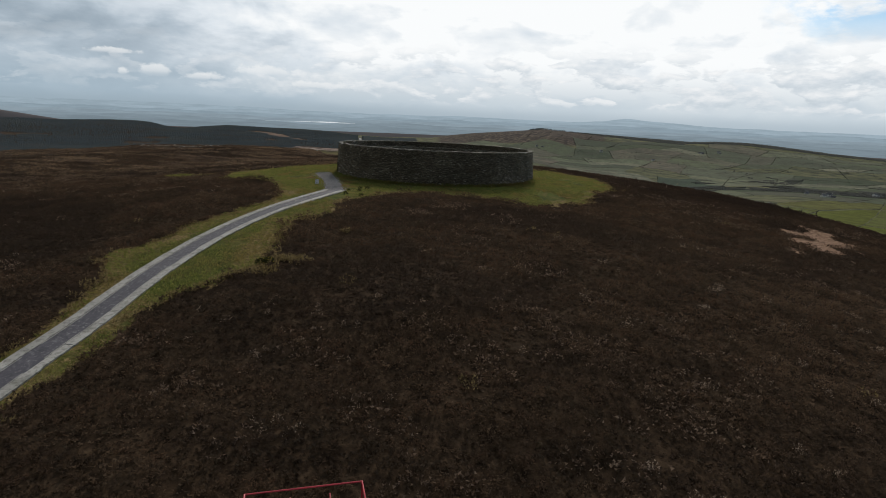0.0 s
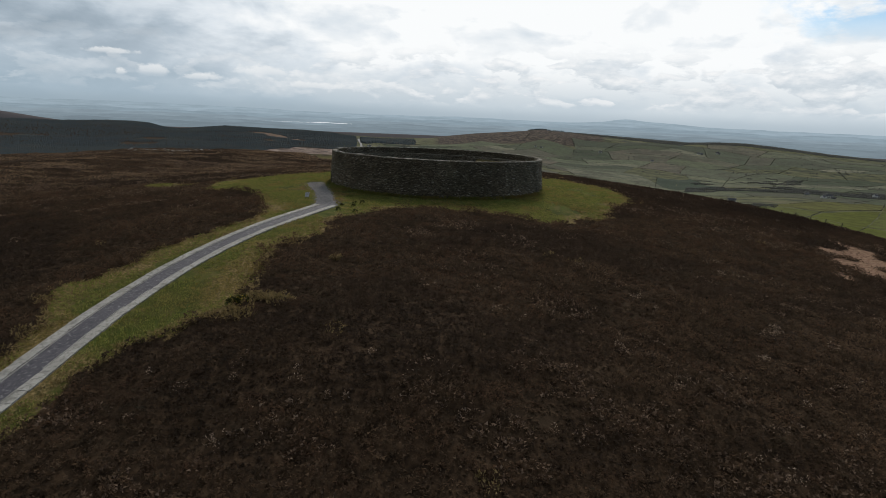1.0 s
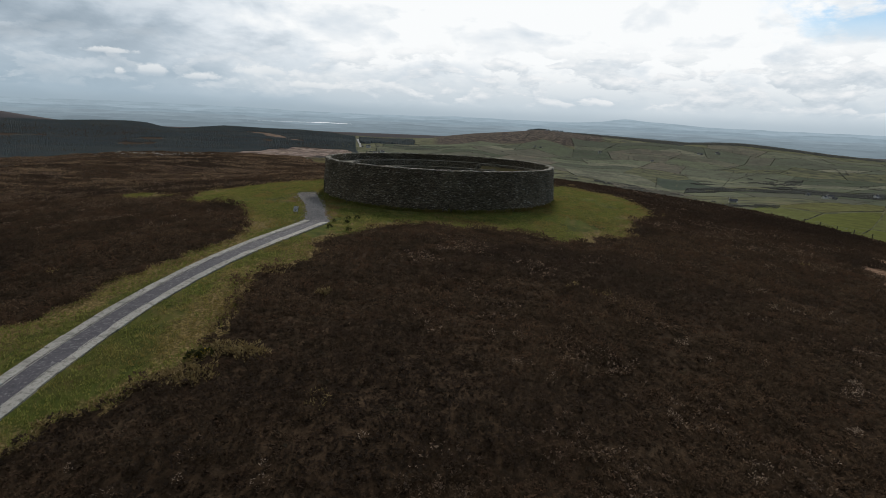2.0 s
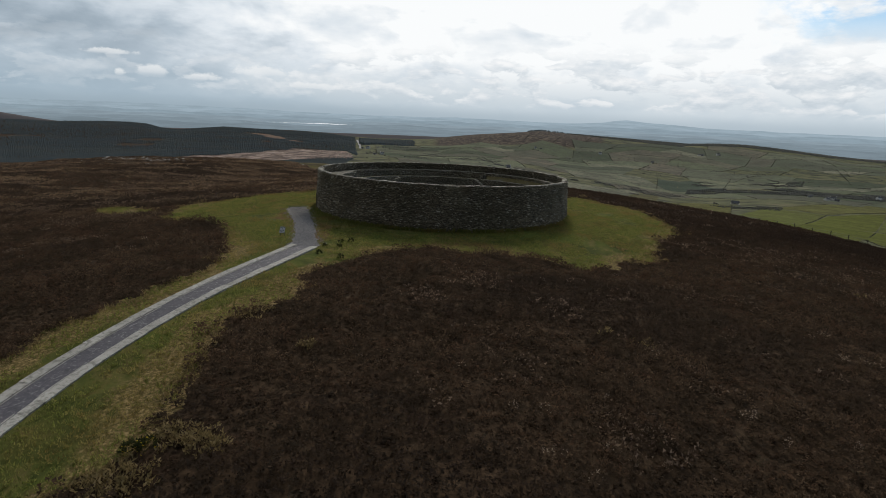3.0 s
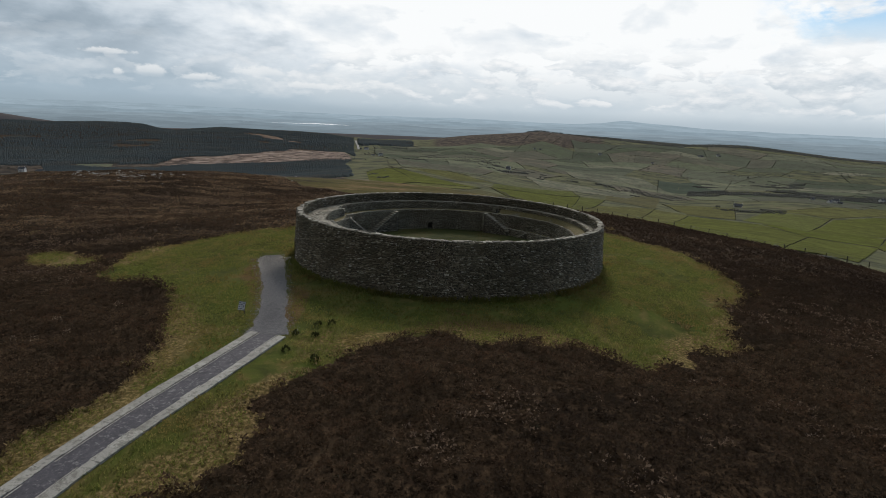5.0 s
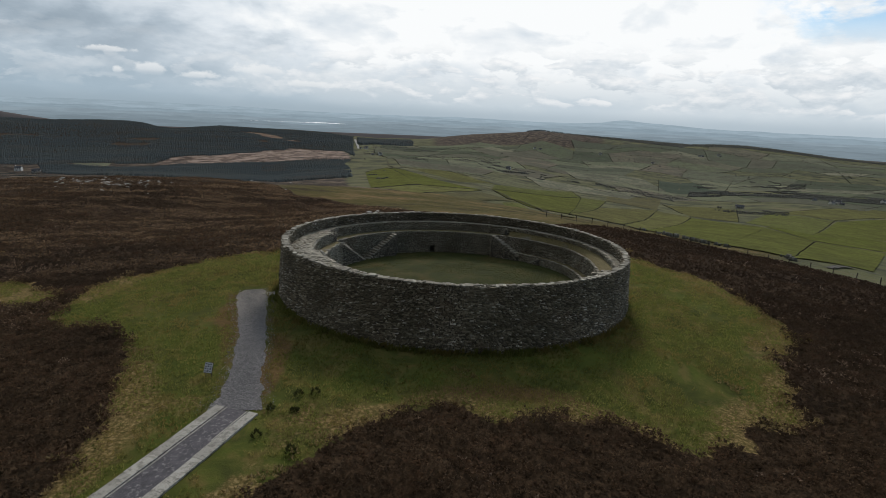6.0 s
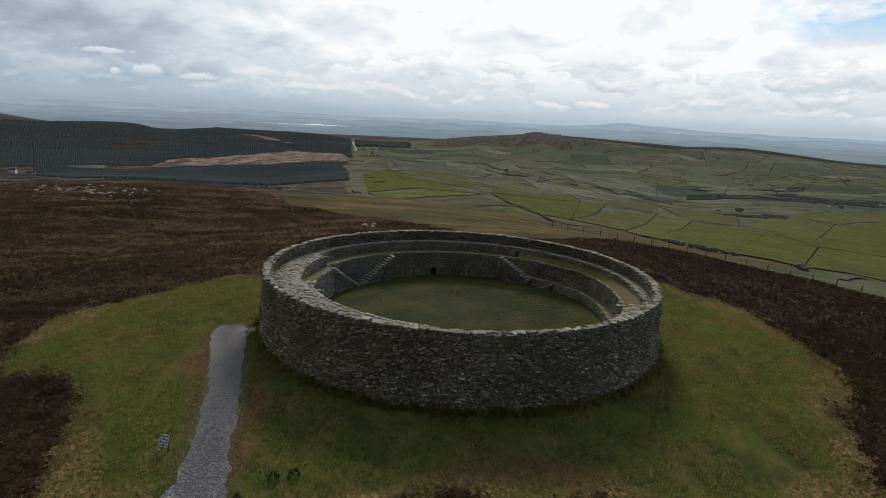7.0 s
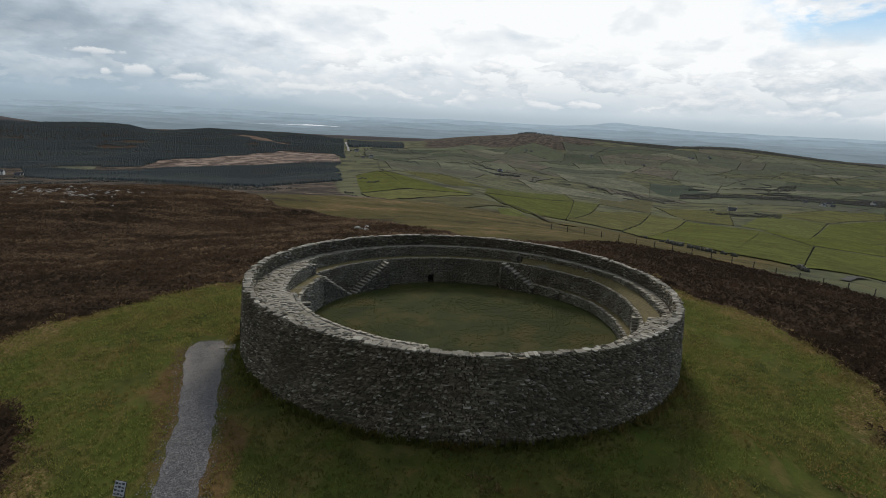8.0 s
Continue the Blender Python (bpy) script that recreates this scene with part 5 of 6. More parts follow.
# ---- things on the hilltop ----
def rock(name, x, y, size, flat, seed, label, group):
    r = np.random.default_rng(seed)
    bm = bmesh.new()
    bmesh.ops.create_icosphere(bm, subdivisions=2, radius=1.0)
    for v in bm.verts:
        q = v.co.copy()
        v.co = Vector((q.x * r.uniform(0.95, 1.05), q.y * 0.75, q.z * flat)) * (1 + 0.28 * noise.noise(q * 1.4 + Vector((seed, 0, 0))) + 0.12 * noise.noise(q * 3.5 + Vector((0, seed, 0))))
    mesh = bpy.data.meshes.new(name)
    bm.to_mesh(mesh)
    bm.free()
    mesh.materials.append(ROCK)
    ob = new(name, mesh)
    ob.matrix_world = Matrix.LocRotScale((x, y, float(height(x, y)) + size * flat * 0.25), Euler((r.uniform(-0.2, 0.2), r.uniform(-0.2, 0.2), r.uniform(0, 6.3))), (size, size, size))
    return tagged(ob, label, "rock", group)


rr = np.random.default_rng(17)
for i in range(96):
    t = rr.random()
    x = -96 + 30 * t + rr.normal(0, 4)
    y = 90 - 12 * t + rr.normal(0, 5)
    rock("outcrop_rock", x, y, rr.uniform(0.22, 0.8), rr.uniform(0.18, 0.36), i, "pale grey lichened rock in a heather outcrop", "rocks of the outcrop")
for i in range(16):
    x, y = rr.uniform(-62, -14), rr.uniform(70, 140)
    rock("moor_rock", x, y, rr.uniform(0.2, 0.4), rr.uniform(0.3, 0.6), 100 + i, "small pale rock half sunk in brown moor", "rocks of the moor")
for i, (x, y) in enumerate([(-13.6, 48.0), (-12.8, 46.5), (-14.6, 49.6), (-13.0, 50.2)]):
    rock("loose_rock", x, y, 0.45 + 0.07 * (i % 4), 0.5, 200 + i, "pale weathered boulder lying beside heather", "boulders near the fort")


def gate_flag(x, y):
    """The pale threshold stone where the path meets the wall."""
    ob = new("threshold_stone", rough_block("threshold_stone", SLAB, rr))
    ob.matrix_world = Matrix.LocRotScale((x, y, float(height(x, y)) + 0.05), Euler((0, 0, 0.25)), (0.8, 0.36, 0.08))
    return tagged(ob, "pale threshold stone at the fort gate", "stone")


gate_flag(-16.9, -4.7)


def info_sign(x, y, turn):
    z = float(height(x, y))
    s = thing("info_sign", "pale grey information board on two short posts in grass", "sign", at=(x, y, z), turn=turn)
    tip = Matrix.Translation((0, 0, 0.32)) @ Matrix.Rotation(radians(-24), 4, "X")
    part("panel", box(0.52, 0.04, 0.62, bevel=0.008, turn=tip), BOARD, s, "pale printed panel")
    frame_bm = box(0.56, 0.03, 0.66, (0, 0, -0.02), 0.008)
    bmesh.ops.transform(frame_bm, matrix=tip @ Matrix.Translation((0, 0.03, 0)), verts=frame_bm.verts)
    part("backing", frame_bm, POST, s)
    for side in (-0.2, 0.2):
        part("post", tube((side, 0.14, -0.25), (side, 0.14, 0.62), 0.03), POST, s)
    for row in range(4):
        for col in range(3):
            b = box(0.12, 0.006, 0.09 if (row + col) % 2 else 0.05, (-0.165 + 0.165 * col, -0.024, 0.06 + row * 0.145))
            bmesh.ops.transform(b, matrix=tip, verts=b.verts)
            part("print_bar", b, INK, s)
    return s


info_sign(-15.5, -21.7, -12.0)


def red_pen(x, y, turn):
    """A red tubular frame with a grey sheet in it, standing in the heather."""
    z = float(height(x, y))
    s = thing("red_frame", "red tubular steel frame holding a grey sheet in heather", "frame", at=(x, y, z), turn=turn)
    w, d, h = 4.4, 2.2, 1.25
    c = [(-w / 2, -d / 2), (w / 2, -d / 2), (w / 2, d / 2), (-w / 2, d / 2)]
    for i in range(4):
        (ax, ay), (bx, by) = c[i], c[(i + 1) % 4]
        part("rail", tube((ax, ay, h), (bx, by, h), 0.035), RED, s)
        part("lower_rail", tube((ax, ay, 0.45), (bx, by, 0.45), 0.03), RED, s)
        part("post", tube((ax, ay, -0.1), (ax, ay, h + 0.02), 0.035), RED, s)
    part("sheet", box(1.5, 1.1, 0.03, (0.2, 0.15, 0.9), 0.008), SHEET, s, "pale grey sheet")
    for side in (-0.55, 0.95):
        part("sheet_bracket", tube((side, -d / 2, 0.45), (side, 0.15, 0.9), 0.025), RED, s)
        part("cross_bar", tube((side, -d / 2, 0.885), (side, d / 2, 0.885), 0.025), RED, s)
    return s


red_pen(-2.8, -80.75, 14.6)


# stock fence below the heather on the east side
def fence(points, step=3.4):
    line = finer(np.array(points, float), step)
    ob = thing("stock_fence", "weathered timber post and wire stock fence", "fence")
    tops = []
    for i, (x, y) in enumerate(line):
        z = float(height(x, y))
        b = box(0.13, 0.13, 1.45, (0, 0, -0.15), 0.015)
        bmesh.ops.transform(b, matrix=pose(x, y, z, 3 * math.sin(i * 2.1), 3 * math.cos(i * 1.7), i * 31), verts=b.verts)
        part("post", b, POST, ob)
        tops.append(Vector((x, y, z)))
    for a, b in zip(tops, tops[1:]):
        for hh in (0.55, 0.95, 1.2):
            part("wire", tube(a + Vector((0, 0, hh)), b + Vector((0, 0, hh)), 0.008, 4), WIRE, ob)
    return ob


fence([(22, 72), (36, 64), (50, 52), (61, 42), (70, 28), (75, 12)])


# ---- the valley: fields, hedges, woods, farms ----
vr = np.random.default_rng(123)


def at(bearing, r):
    b = np.radians(bearing)
    return r * np.sin(b), r * np.cos(b)


BENDS = np.arange(-12, 70, 3.1)
BEND_BY = vr.uniform(-1, 1, (6, len(BENDS)))


def warp(bearing, r):
    """Bends the plan of the fields at knots, so that hedges run straight between corners."""
    k = ease(np.asarray(r, float), 500, 1100)
    layer_at = np.clip(np.log(np.maximum(r, 70.0) / 70.0) * 1.5, 0, 4.999)
    shift = np.zeros_like(np.asarray(r, float) + np.asarray(bearing, float))
    for q in range(6):
        shift = shift + np.clip(1 - np.abs(layer_at - q), 0, 1) * np.interp(bearing, BENDS, BEND_BY[q])
    return bearing + 1.2 * k * np.sin(r / 420.0), r * (1 + (0.02 + 0.035 * k) * shift)


def plot(name, corners, material, lift, label, category, group="", steps=14):
    """A draped four-cornered piece of land; corners are (bearing, distance), going round."""
    (ax, ay), (bx, by), (cx, cy), (dx_, dy_) = (at(*c) for c in corners)
    u, v = np.meshgrid(np.linspace(0, 1, steps), np.linspace(0, 1, steps))
    x = (ax * (1 - u) + bx * u) * (1 - v) + (dx_ * (1 - u) + cx * u) * v
    y = (ay * (1 - u) + by * u) * (1 - v) + (dy_ * (1 - u) + cy * u) * v
    z = height(x, y, False) + lift
    i = np.arange(steps * steps).reshape(steps, steps)
    ob = new(name, smooth(sheet(name, np.stack([x, y, z], -1), np.stack([i[:-1, :-1], i[1:, :-1], i[1:, 1:], i[:-1, 1:]], -1).reshape(-1, 4), material)))
    return tagged(ob, label, category, group, "structure")


def drape(name, b0, b1, r0, r1, material, lift, label, category, group, steps=10, lean0=0.0, lean1=0.0):
    s, v = np.meshgrid(np.linspace(0, 1, steps), np.linspace(r0, r1, steps))
    run = (v - r0) / (r1 - r0)
    u = (b0 + lean0 * run) * (1 - s) + (b1 + lean1 * run) * s
    x, y = at(*warp(u, v))
    z = height(x, y, False) + lift
    i = np.arange(steps * steps).reshape(steps, steps)
    ob = new(name, smooth(sheet(name, np.stack([x, y, z], -1), np.stack([i[:-1, :-1], i[:-1, 1:], i[1:, 1:], i[1:, :-1]], -1).reshape(-1, 4), material)))
    return tagged(ob, label, category, group, "structure")


hedge_lines = []


def hedge(b0, r0, b1, r1):
    m = max(2, int(math.dist(at(b0, r0), at(b1, r1)) / max(0.8, 0.0010 * (r0 + r1))))
    u, v = np.linspace(b0, b1, m), np.linspace(r0, r1, m)
    hedge_lines.append(np.stack(at(*warp(u, v)), 1))


def wall_line(*corners):
    """A hedge or bank along straight legs between (bearing, distance) corners."""
    for (b0, r0), (b1, r1) in zip(corners, corners[1:]):
        p, q = np.array(at(b0, r0)), np.array(at(b1, r1))
        m = max(2, int(math.dist(p, q) / max(0.8, 0.0010 * (r0 + r1))))
        hedge_lines.append(p + (q - p) * np.linspace(0, 1, m)[:, None])


def meadow(a, b, c, d, material, label="green grazed pasture bounded by hedges"):
    near = min(q[1] for q in (a, b, c, d)) < 420
    plot("field", (a, b, c, d), material, 0.4 if near else 0.3, label, "field", "fields of the valley", 44 if near else 18)
    for p, q in ((a, b), (b, c), (c, d), (d, a)):
        if vr.random() < 0.5:
            wall_line(p, q)


# the fields below the hill
meadow((-8.2, 723), (-5.9, 943), (-2.6, 449), (-8.2, 364), LUSH)
meadow((-5.9, 943), (-3.6, 713), (4.3, 440), (-2.5, 439), LUSH)
meadow((-8.3, 348), (-2.6, 427), (4.3, 425), (-6.5, 250), BRIGHT)
meadow((-3.4, 867), (0.1, 1161), (5.6, 670), (1.8, 586), BRIGHT)
meadow((5.4, 492), (14.5, 800), (14.9, 271), (10.4, 263), LUSH)
meadow((5.6, 670), (13.4, 1053), (14.5, 820), (5.4, 504), BRIGHT)
meadow((-6.5, 245), (4.3, 385), (8.6, 303), (-4.0, 190), ROUGH, "olive rough pasture with dark rushes")
meadow((7.1, 263), (9.1, 281), (18.0, 140), (10.0, 145), BRIGHT)
meadow((14.5, 804), (17.0, 826), (16.8, 579), (15.0, 271), BRIGHT)
meadow((15.0, 263), (16.9, 571), (22.0, 781), (21.2, 264), BRIGHT)
meadow((22.1, 765), (25.5, 654), (24.0, 198), (21.4, 258), BRIGHT)
meadow((25.6, 644), (32.3, 571), (33.7, 192), (24.1, 199), LUSH)
meadow((32.4, 559), (37.5, 421), (40.9, 183), (33.7, 194), LUSH)
meadow((32.3, 585), (41.6, 630), (42.6, 453), (37.4, 433), LUSH)
meadow((37.7, 415), (42.8, 435), (46.7, 213), (41.2, 178), LUSH)
meadow((41.7, 630), (52.0, 640), (54.0, 230), (42.8, 435), LUSH)
meadow((31.3, 968), (39.6, 1574), (40.1, 1167), (36.5, 940), BRIGHT)
meadow((39.7, 1574), (47.0, 1500), (47.0, 1100), (40.2, 1167), BRIGHT)
meadow((30.4, 648), (31.3, 938), (36.5, 926), (36.4, 540), BRIGHT)
meadow((36.7, 922), (40.2, 1127), (41.5, 648), (36.5, 544), LUSH)
meadow((40.3, 1127), (47.0, 1080), (50.0, 650), (41.6, 648), BRIGHT)
meadow((22.1, 1111), (28.7, 1018), (29.8, 648), (25.4, 678), BRIGHT)
meadow((16.8, 1141), (21.7, 1363), (22.0, 803), (17.0, 826), ROUGH, "olive rough pasture with dark rushes")
meadow((21.1, 1889), (27.3, 2065), (26.9, 1682), (21.3, 1535), DULL, "dark green wet pasture beside the stream")
meadow((31.1, 2105), (35.3, 2141), (34.9, 1806), (31.1, 1736), DULL, "dark green wet pasture beside the stream")
wall_line((-2.6, 445), (-5.0, 400), (-8.0, 352))

# smaller fields on the far slope
row_edges = [880, 1090, 1320, 1560, 1820, 2080, 2360, 2640, 2900, 3120]
for k, (r0, r1) in enumerate(zip(row_edges, row_edges[1:])):
    b, slant = -6.5 + vr.uniform(0, 2), 0.0
    while b < 50:
        b1 = b + math.degrees(vr.uniform(90, 250) / r0)
        slant1 = vr.uniform(-1, 1) * 2.4
        mid, r_here = (b + b1) / 2, (r0 + r1) / 2
        taken = (mid > 21 and r_here < 1420) or (14 < mid <= 21 and r_here < 1250) or (4 < mid <= 14 and r_here < 1060) or (20 < mid < 28 and 1550 < r_here < 2000) or (mid > 24 and 1480 < r_here < 1800)
        on_moor = (-3 < mid < 13 and r0 > 2600) or (r0 > 2850 and mid < 24)
        if not taken and not on_moor:
            if vr.random() > 0.16:
                drape("field", b, b1, r0, r1, FIELD, 0.35, "dull green grazed pasture bounded by hedges", "field", "fields of the far slope", 14, slant, slant1)
            hedge(b, r0, b + slant, r1)
            if vr.random() < 0.85:
                hedge(b, r0, b1, r0)
            if vr.random() < 0.45:
                r_mid = r0 + (r1 - r0) * vr.uniform(0.35, 0.65)
                f = (r_mid - r0) / (r1 - r0)
                hedge(b + slant * f, r_mid, b1 + slant1 * f, r_mid)
                drape("field", b + slant * f, b1 + slant1 * f, r_mid, r1, FIELD, 0.7, "dull green grazed pasture bounded by hedges", "field", "fields of the far slope", 12, slant * (1 - f), slant1 * (1 - f))
        elif on_moor and vr.random() < 0.35:
            hedge(b, r0, b, r1)
        b, slant = b1, slant1

spots = np.concatenate(hedge_lines)
keep = (vr.random(len(spots)) < 0.85) & (waves(spots[:, 0], spots[:, 1], 25.0, 71, 2) > -0.55)
spots = spots[keep]
ico = bmesh.new()
bmesh.ops.create_cone(ico, cap_ends=True, segments=4, radius1=1.0, radius2=0.62, depth=1.3)
bmesh.ops.triangulate(ico, faces=ico.faces)
ICO_V = np.array([v.co[:] for v in ico.verts])
ICO_F = np.array([[v.index for v in f.verts] for f in ico.faces])
ico.free()


def bushes(spots, size, tall, seed):
    r = np.random.default_rng(seed)
    m = len(spots)
    z = height(spots[:, 0], spots[:, 1], False)
    v = ICO_V[None] * r.uniform(0.7, 1.3, (m, len(ICO_V), 1)) * (np.stack([size, size, size * tall], -1))[:, None]
    v += np.concatenate([spots, (z + size * tall * 0.5)[:, None]], 1)[:, None]
    return v.reshape(-1, 3), (np.arange(m)[:, None, None] * len(ICO_V) + ICO_F[None]).reshape(-1, 3)


away = np.hypot(*spots.T)
size = vr.uniform(0.45, 0.95, len(spots)) * np.interp(away, [150, 600, 1200, 2600], [0.24, 0.48, 1.0, 2.1])
v, f = bushes(spots + vr.normal(0, 0.35, spots.shape), size, vr.uniform(0.7, 1.3, len(spots)), 4)
tagged(new("hedgerow", sheet("hedgerow", v, f, HEDGE)), "dark bare hedgerows between green fields", "hedge", kind="stuff")


# broadleaf thickets along the stream and round the farms
def thicket(b0, b1, r0, r1, count, seed, big=(2.5, 5.0)):
    r = np.random.default_rng(seed)
    b, q = r.uniform(b0, b1, count), r.uniform(r0, r1, count)
    x, y = at(b, q)
    near = waves(x, y, 45.0, seed, 3) > (0.25 if big[1] < 1 else 0.0 if big[1] > 2.45 else 0.45)
    return np.stack([x, y], 1)[near], r.uniform(*big, near.sum())


groups = [thicket(24, 46, 1480, 1830, 11440, 11, (1.1, 2.5)), thicket(24, 33, 1900, 2150, 1980, 12, (1.1, 2.4)), thicket(5.0, 10.5, 1230, 1500, 2860, 13, (0.8, 2.0)), thicket(10, 24, 1250, 1500, 1980, 14, (0.8, 1.9)), thicket(27, 33, 900, 1100, 528, 17, (0.7, 1.6)), thicket(12, 40, 2000, 2900, 1980, 18, (1.1, 2.4)), thicket(-8, 6, 1300, 2300, 1980, 19, (1.0, 2.2)), thicket(-46, -9, 200, 540, 4200, 20, (0.3, 0.9)), thicket(-8, 12, 75, 200, 500, 21, (0.1, 0.4)), thicket(-10, -6, 330, 760, 924, 23, (0.5, 1.3)), thicket(-30, -9, 1290, 1700, 1980, 22, (0.4, 1.1)), thicket(-48, -33, 560, 1250, 3300, 24, (0.5, 1.3))]
belt = finer(np.array([at(15.3, 216), at(21.6, 222), at(28.7, 178), at(33.9, 181), at(39.9, 181), at(43.1, 166), at(46.5, 168)]), 1.6)
belt = belt[waves(belt[:, 0], belt[:, 1], 9.0, 96, 2) > 0.1]
groups.append((belt + vr.normal(0, 1.0, belt.shape), vr.uniform(0.35, 1.25, len(belt))))
pts, sizes = np.concatenate([g[0] for g in groups]), np.concatenate([g[1] for g in groups])
v, f = bushes(pts, sizes, np.full(len(pts), 0.95), 6)
# break each crown into three leaning clumps
v2, f2 = bushes(pts + vr.normal(0, 1.0, pts.shape) * sizes[:, None] * 0.7, sizes * 0.65, np.full(len(pts), 1.5), 7)
tagged(new("thicket", sheet("thicket", np.concatenate([v, v2]), np.concatenate([f, f2 + len(v)]), BROADLEAF)), "dark leafless thickets along the valley stream", "thicket", kind="stuff")


def conifers(x, y, tall, seed):
    """Spruces as two ragged cones each."""
    r = np.random.default_rng(seed)
    m, sides = len(x), 5
    a = np.linspace(0, 2 * np.pi, sides, endpoint=False)
    z = height(x, y, False)
    verts, faces = [], []
    for lo, hi, wide in ((0.05, 0.80, 0.66), (0.42, 1.0, 0.44)):
        rim = np.stack([np.cos(a), np.sin(a)], -1)[None] * (wide * tall)[:, None, None] * r.uniform(0.7, 1.25, (m, sides, 1))
        ring = np.concatenate([rim, (lo * tall)[:, None, None] + 0 * rim[..., :1]], -1)
        tip = np.stack([0 * tall, 0 * tall, hi * tall], -1)[:, None]
        verts.append(np.concatenate([ring, tip], 1))
        faces.append(np.stack([np.arange(sides), (np.arange(sides) + 1) % sides, np.full(sides, sides)], -1))
    v = np.concatenate(verts, 1) + np.stack([x, y, z], -1)[:, None]
    f = np.concatenate([faces[0], faces[1] + sides + 1])
    return v.reshape(-1, 3), (np.arange(m)[:, None, None] * v.shape[1] + f[None]).reshape(-1, 3)


def wood(name, places, tall, seed, label, material=CONIFER):
    x, y = places
    r = np.random.default_rng(seed)
    v, f = conifers(x, y, tall * r.uniform(0.75, 1.15, len(x)), seed)
    return tagged(new(name, sheet(name, v, f, material)), label, "forest", kind="stuff")


def grove(b0, b1, r0, r1, step, seed, test=None):
    r = np.random.default_rng(seed)
    b, q = np.meshgrid(np.arange(b0, b1, math.degrees(step / ((r0 + r1) / 2))), np.arange(r0, r1, step))
    b, q = b.ravel() + r.normal(0, 0.3, b.size) * math.degrees(step / r0), q.ravel() + r.normal(0, 0.3, q.size) * step
    if test is not None:
        k = test(b, q)
        b, q = b[k], q[k]
    return at(b, q)


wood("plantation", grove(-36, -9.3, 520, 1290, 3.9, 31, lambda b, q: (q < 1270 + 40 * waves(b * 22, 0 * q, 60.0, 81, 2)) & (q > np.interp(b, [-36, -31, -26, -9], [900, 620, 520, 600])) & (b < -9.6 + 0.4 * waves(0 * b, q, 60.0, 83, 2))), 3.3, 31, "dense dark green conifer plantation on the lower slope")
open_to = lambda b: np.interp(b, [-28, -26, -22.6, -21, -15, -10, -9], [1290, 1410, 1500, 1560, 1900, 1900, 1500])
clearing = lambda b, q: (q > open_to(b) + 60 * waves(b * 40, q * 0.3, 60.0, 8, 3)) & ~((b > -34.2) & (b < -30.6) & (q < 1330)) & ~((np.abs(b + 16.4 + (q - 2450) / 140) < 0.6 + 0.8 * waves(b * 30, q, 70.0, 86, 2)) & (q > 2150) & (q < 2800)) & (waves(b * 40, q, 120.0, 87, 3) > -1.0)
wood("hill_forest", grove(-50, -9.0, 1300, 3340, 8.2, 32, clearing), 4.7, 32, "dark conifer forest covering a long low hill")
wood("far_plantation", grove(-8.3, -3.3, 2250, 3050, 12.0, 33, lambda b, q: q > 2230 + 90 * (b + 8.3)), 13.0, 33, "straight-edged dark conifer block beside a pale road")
wood("summit_trees", grove(7.0, 16.0, 3290, 3370, 9.0, 34, lambda b, q: waves(b * 40, q, 26.0, 19, 3) > 1.1 - 0.7 * np.exp(-(((b - 10.4) / 1.6) ** 2))), 8.0, 34, "thin row of dark trees on a moorland summit")
wood("ridge_wood", grove(12.0, 40, 2960, 3320, 10.0, 35, lambda b, q: (q > np.interp(b, [12, 14, 18, 22.5, 23, 28, 36, 40], [3280, 3180, 3060, 2980, 3120, 3080, 3150, 3250])) & (waves(b * 30, q, 160.0, 18, 2) > -0.9)), 6.0, 35, "dark woods along a distant ridge", BROADLEAF)
plot("clearing", [(-19.0, 2760), (-16.6, 2700), (-14.4, 2180), (-15.6, 2230)], BROWN, 0.8, "brown felled clearing among conifer forest", "clearing")
plot("valley_field", [(-33.7, 1322), (-30.9, 1310), (-31.2, 1256), (-33.7, 1262)], FIELD, 0.6, "pale green field between dark plantations", "field")
plot("forest_road", [(-8.83, 2900), (-8.62, 2900), (-8.40, 2040), (-8.62, 2040)], PALE_ROAD, 1.0, "pale straight road climbing between plantations", "road")
track_mesh, _ = ribbon("farm_track", finer(np.array([at(47.3, 140), at(45.9, 160), at(46.3, 182), at(48.5, 190)]), 2.0), 2.6, TRACK, 0.45, 2, 0.2, 9)
tagged(new("farm_track", track_mesh), "pale stony farm track between green fields", "track", kind="structure")

# the stony lane that crosses the fields
lane = finer(np.array([at(-5.8, 1309), at(-4.1, 757), at(-0.6, 607), at(1.8, 558), at(5.5, 472), at(8.5, 335), at(12.5, 242), at(17.2, 150)]), 4.0)
lane_mesh, _ = ribbon("valley_lane", lane, 2.6, surface("lane_verge", plain(0.095, 0.088, 0.062, scale=0.3), 0.95, spec=0.0), 0.7, 1, 0.4, 8)
tagged(new("valley_lane", lane_mesh), "dark stony lane between field walls", "lane", kind="structure")


# lake far off, and blue hills on the horizon
def lake():
    b, r = np.array([-19.5, -16.2, -14.5, -12.5, -11.2, -9.9, -9.0, -10.0, -11.2, -12.4, -12.9, -14.5, -16.5]), np.array([3808, 3803, 3790, 3783, 3777, 3770, 3783, 3880, 4010, 4110, 3930, 3855, 3826.0])
    x, y = at(b, r)
    z = -62.0
    bm = bmesh.new()
    bm.faces.new([bm.verts.new((p, q, z)) for p, q in zip(x, y)])
    mesh = bpy.data.meshes.new("water")
    bm.to_mesh(mesh)
    bm.free()
    mesh.materials.append(WATER)
    return tagged(new("water", mesh), "bright narrow lake far across the plain", "lake", kind="structure")


lake()


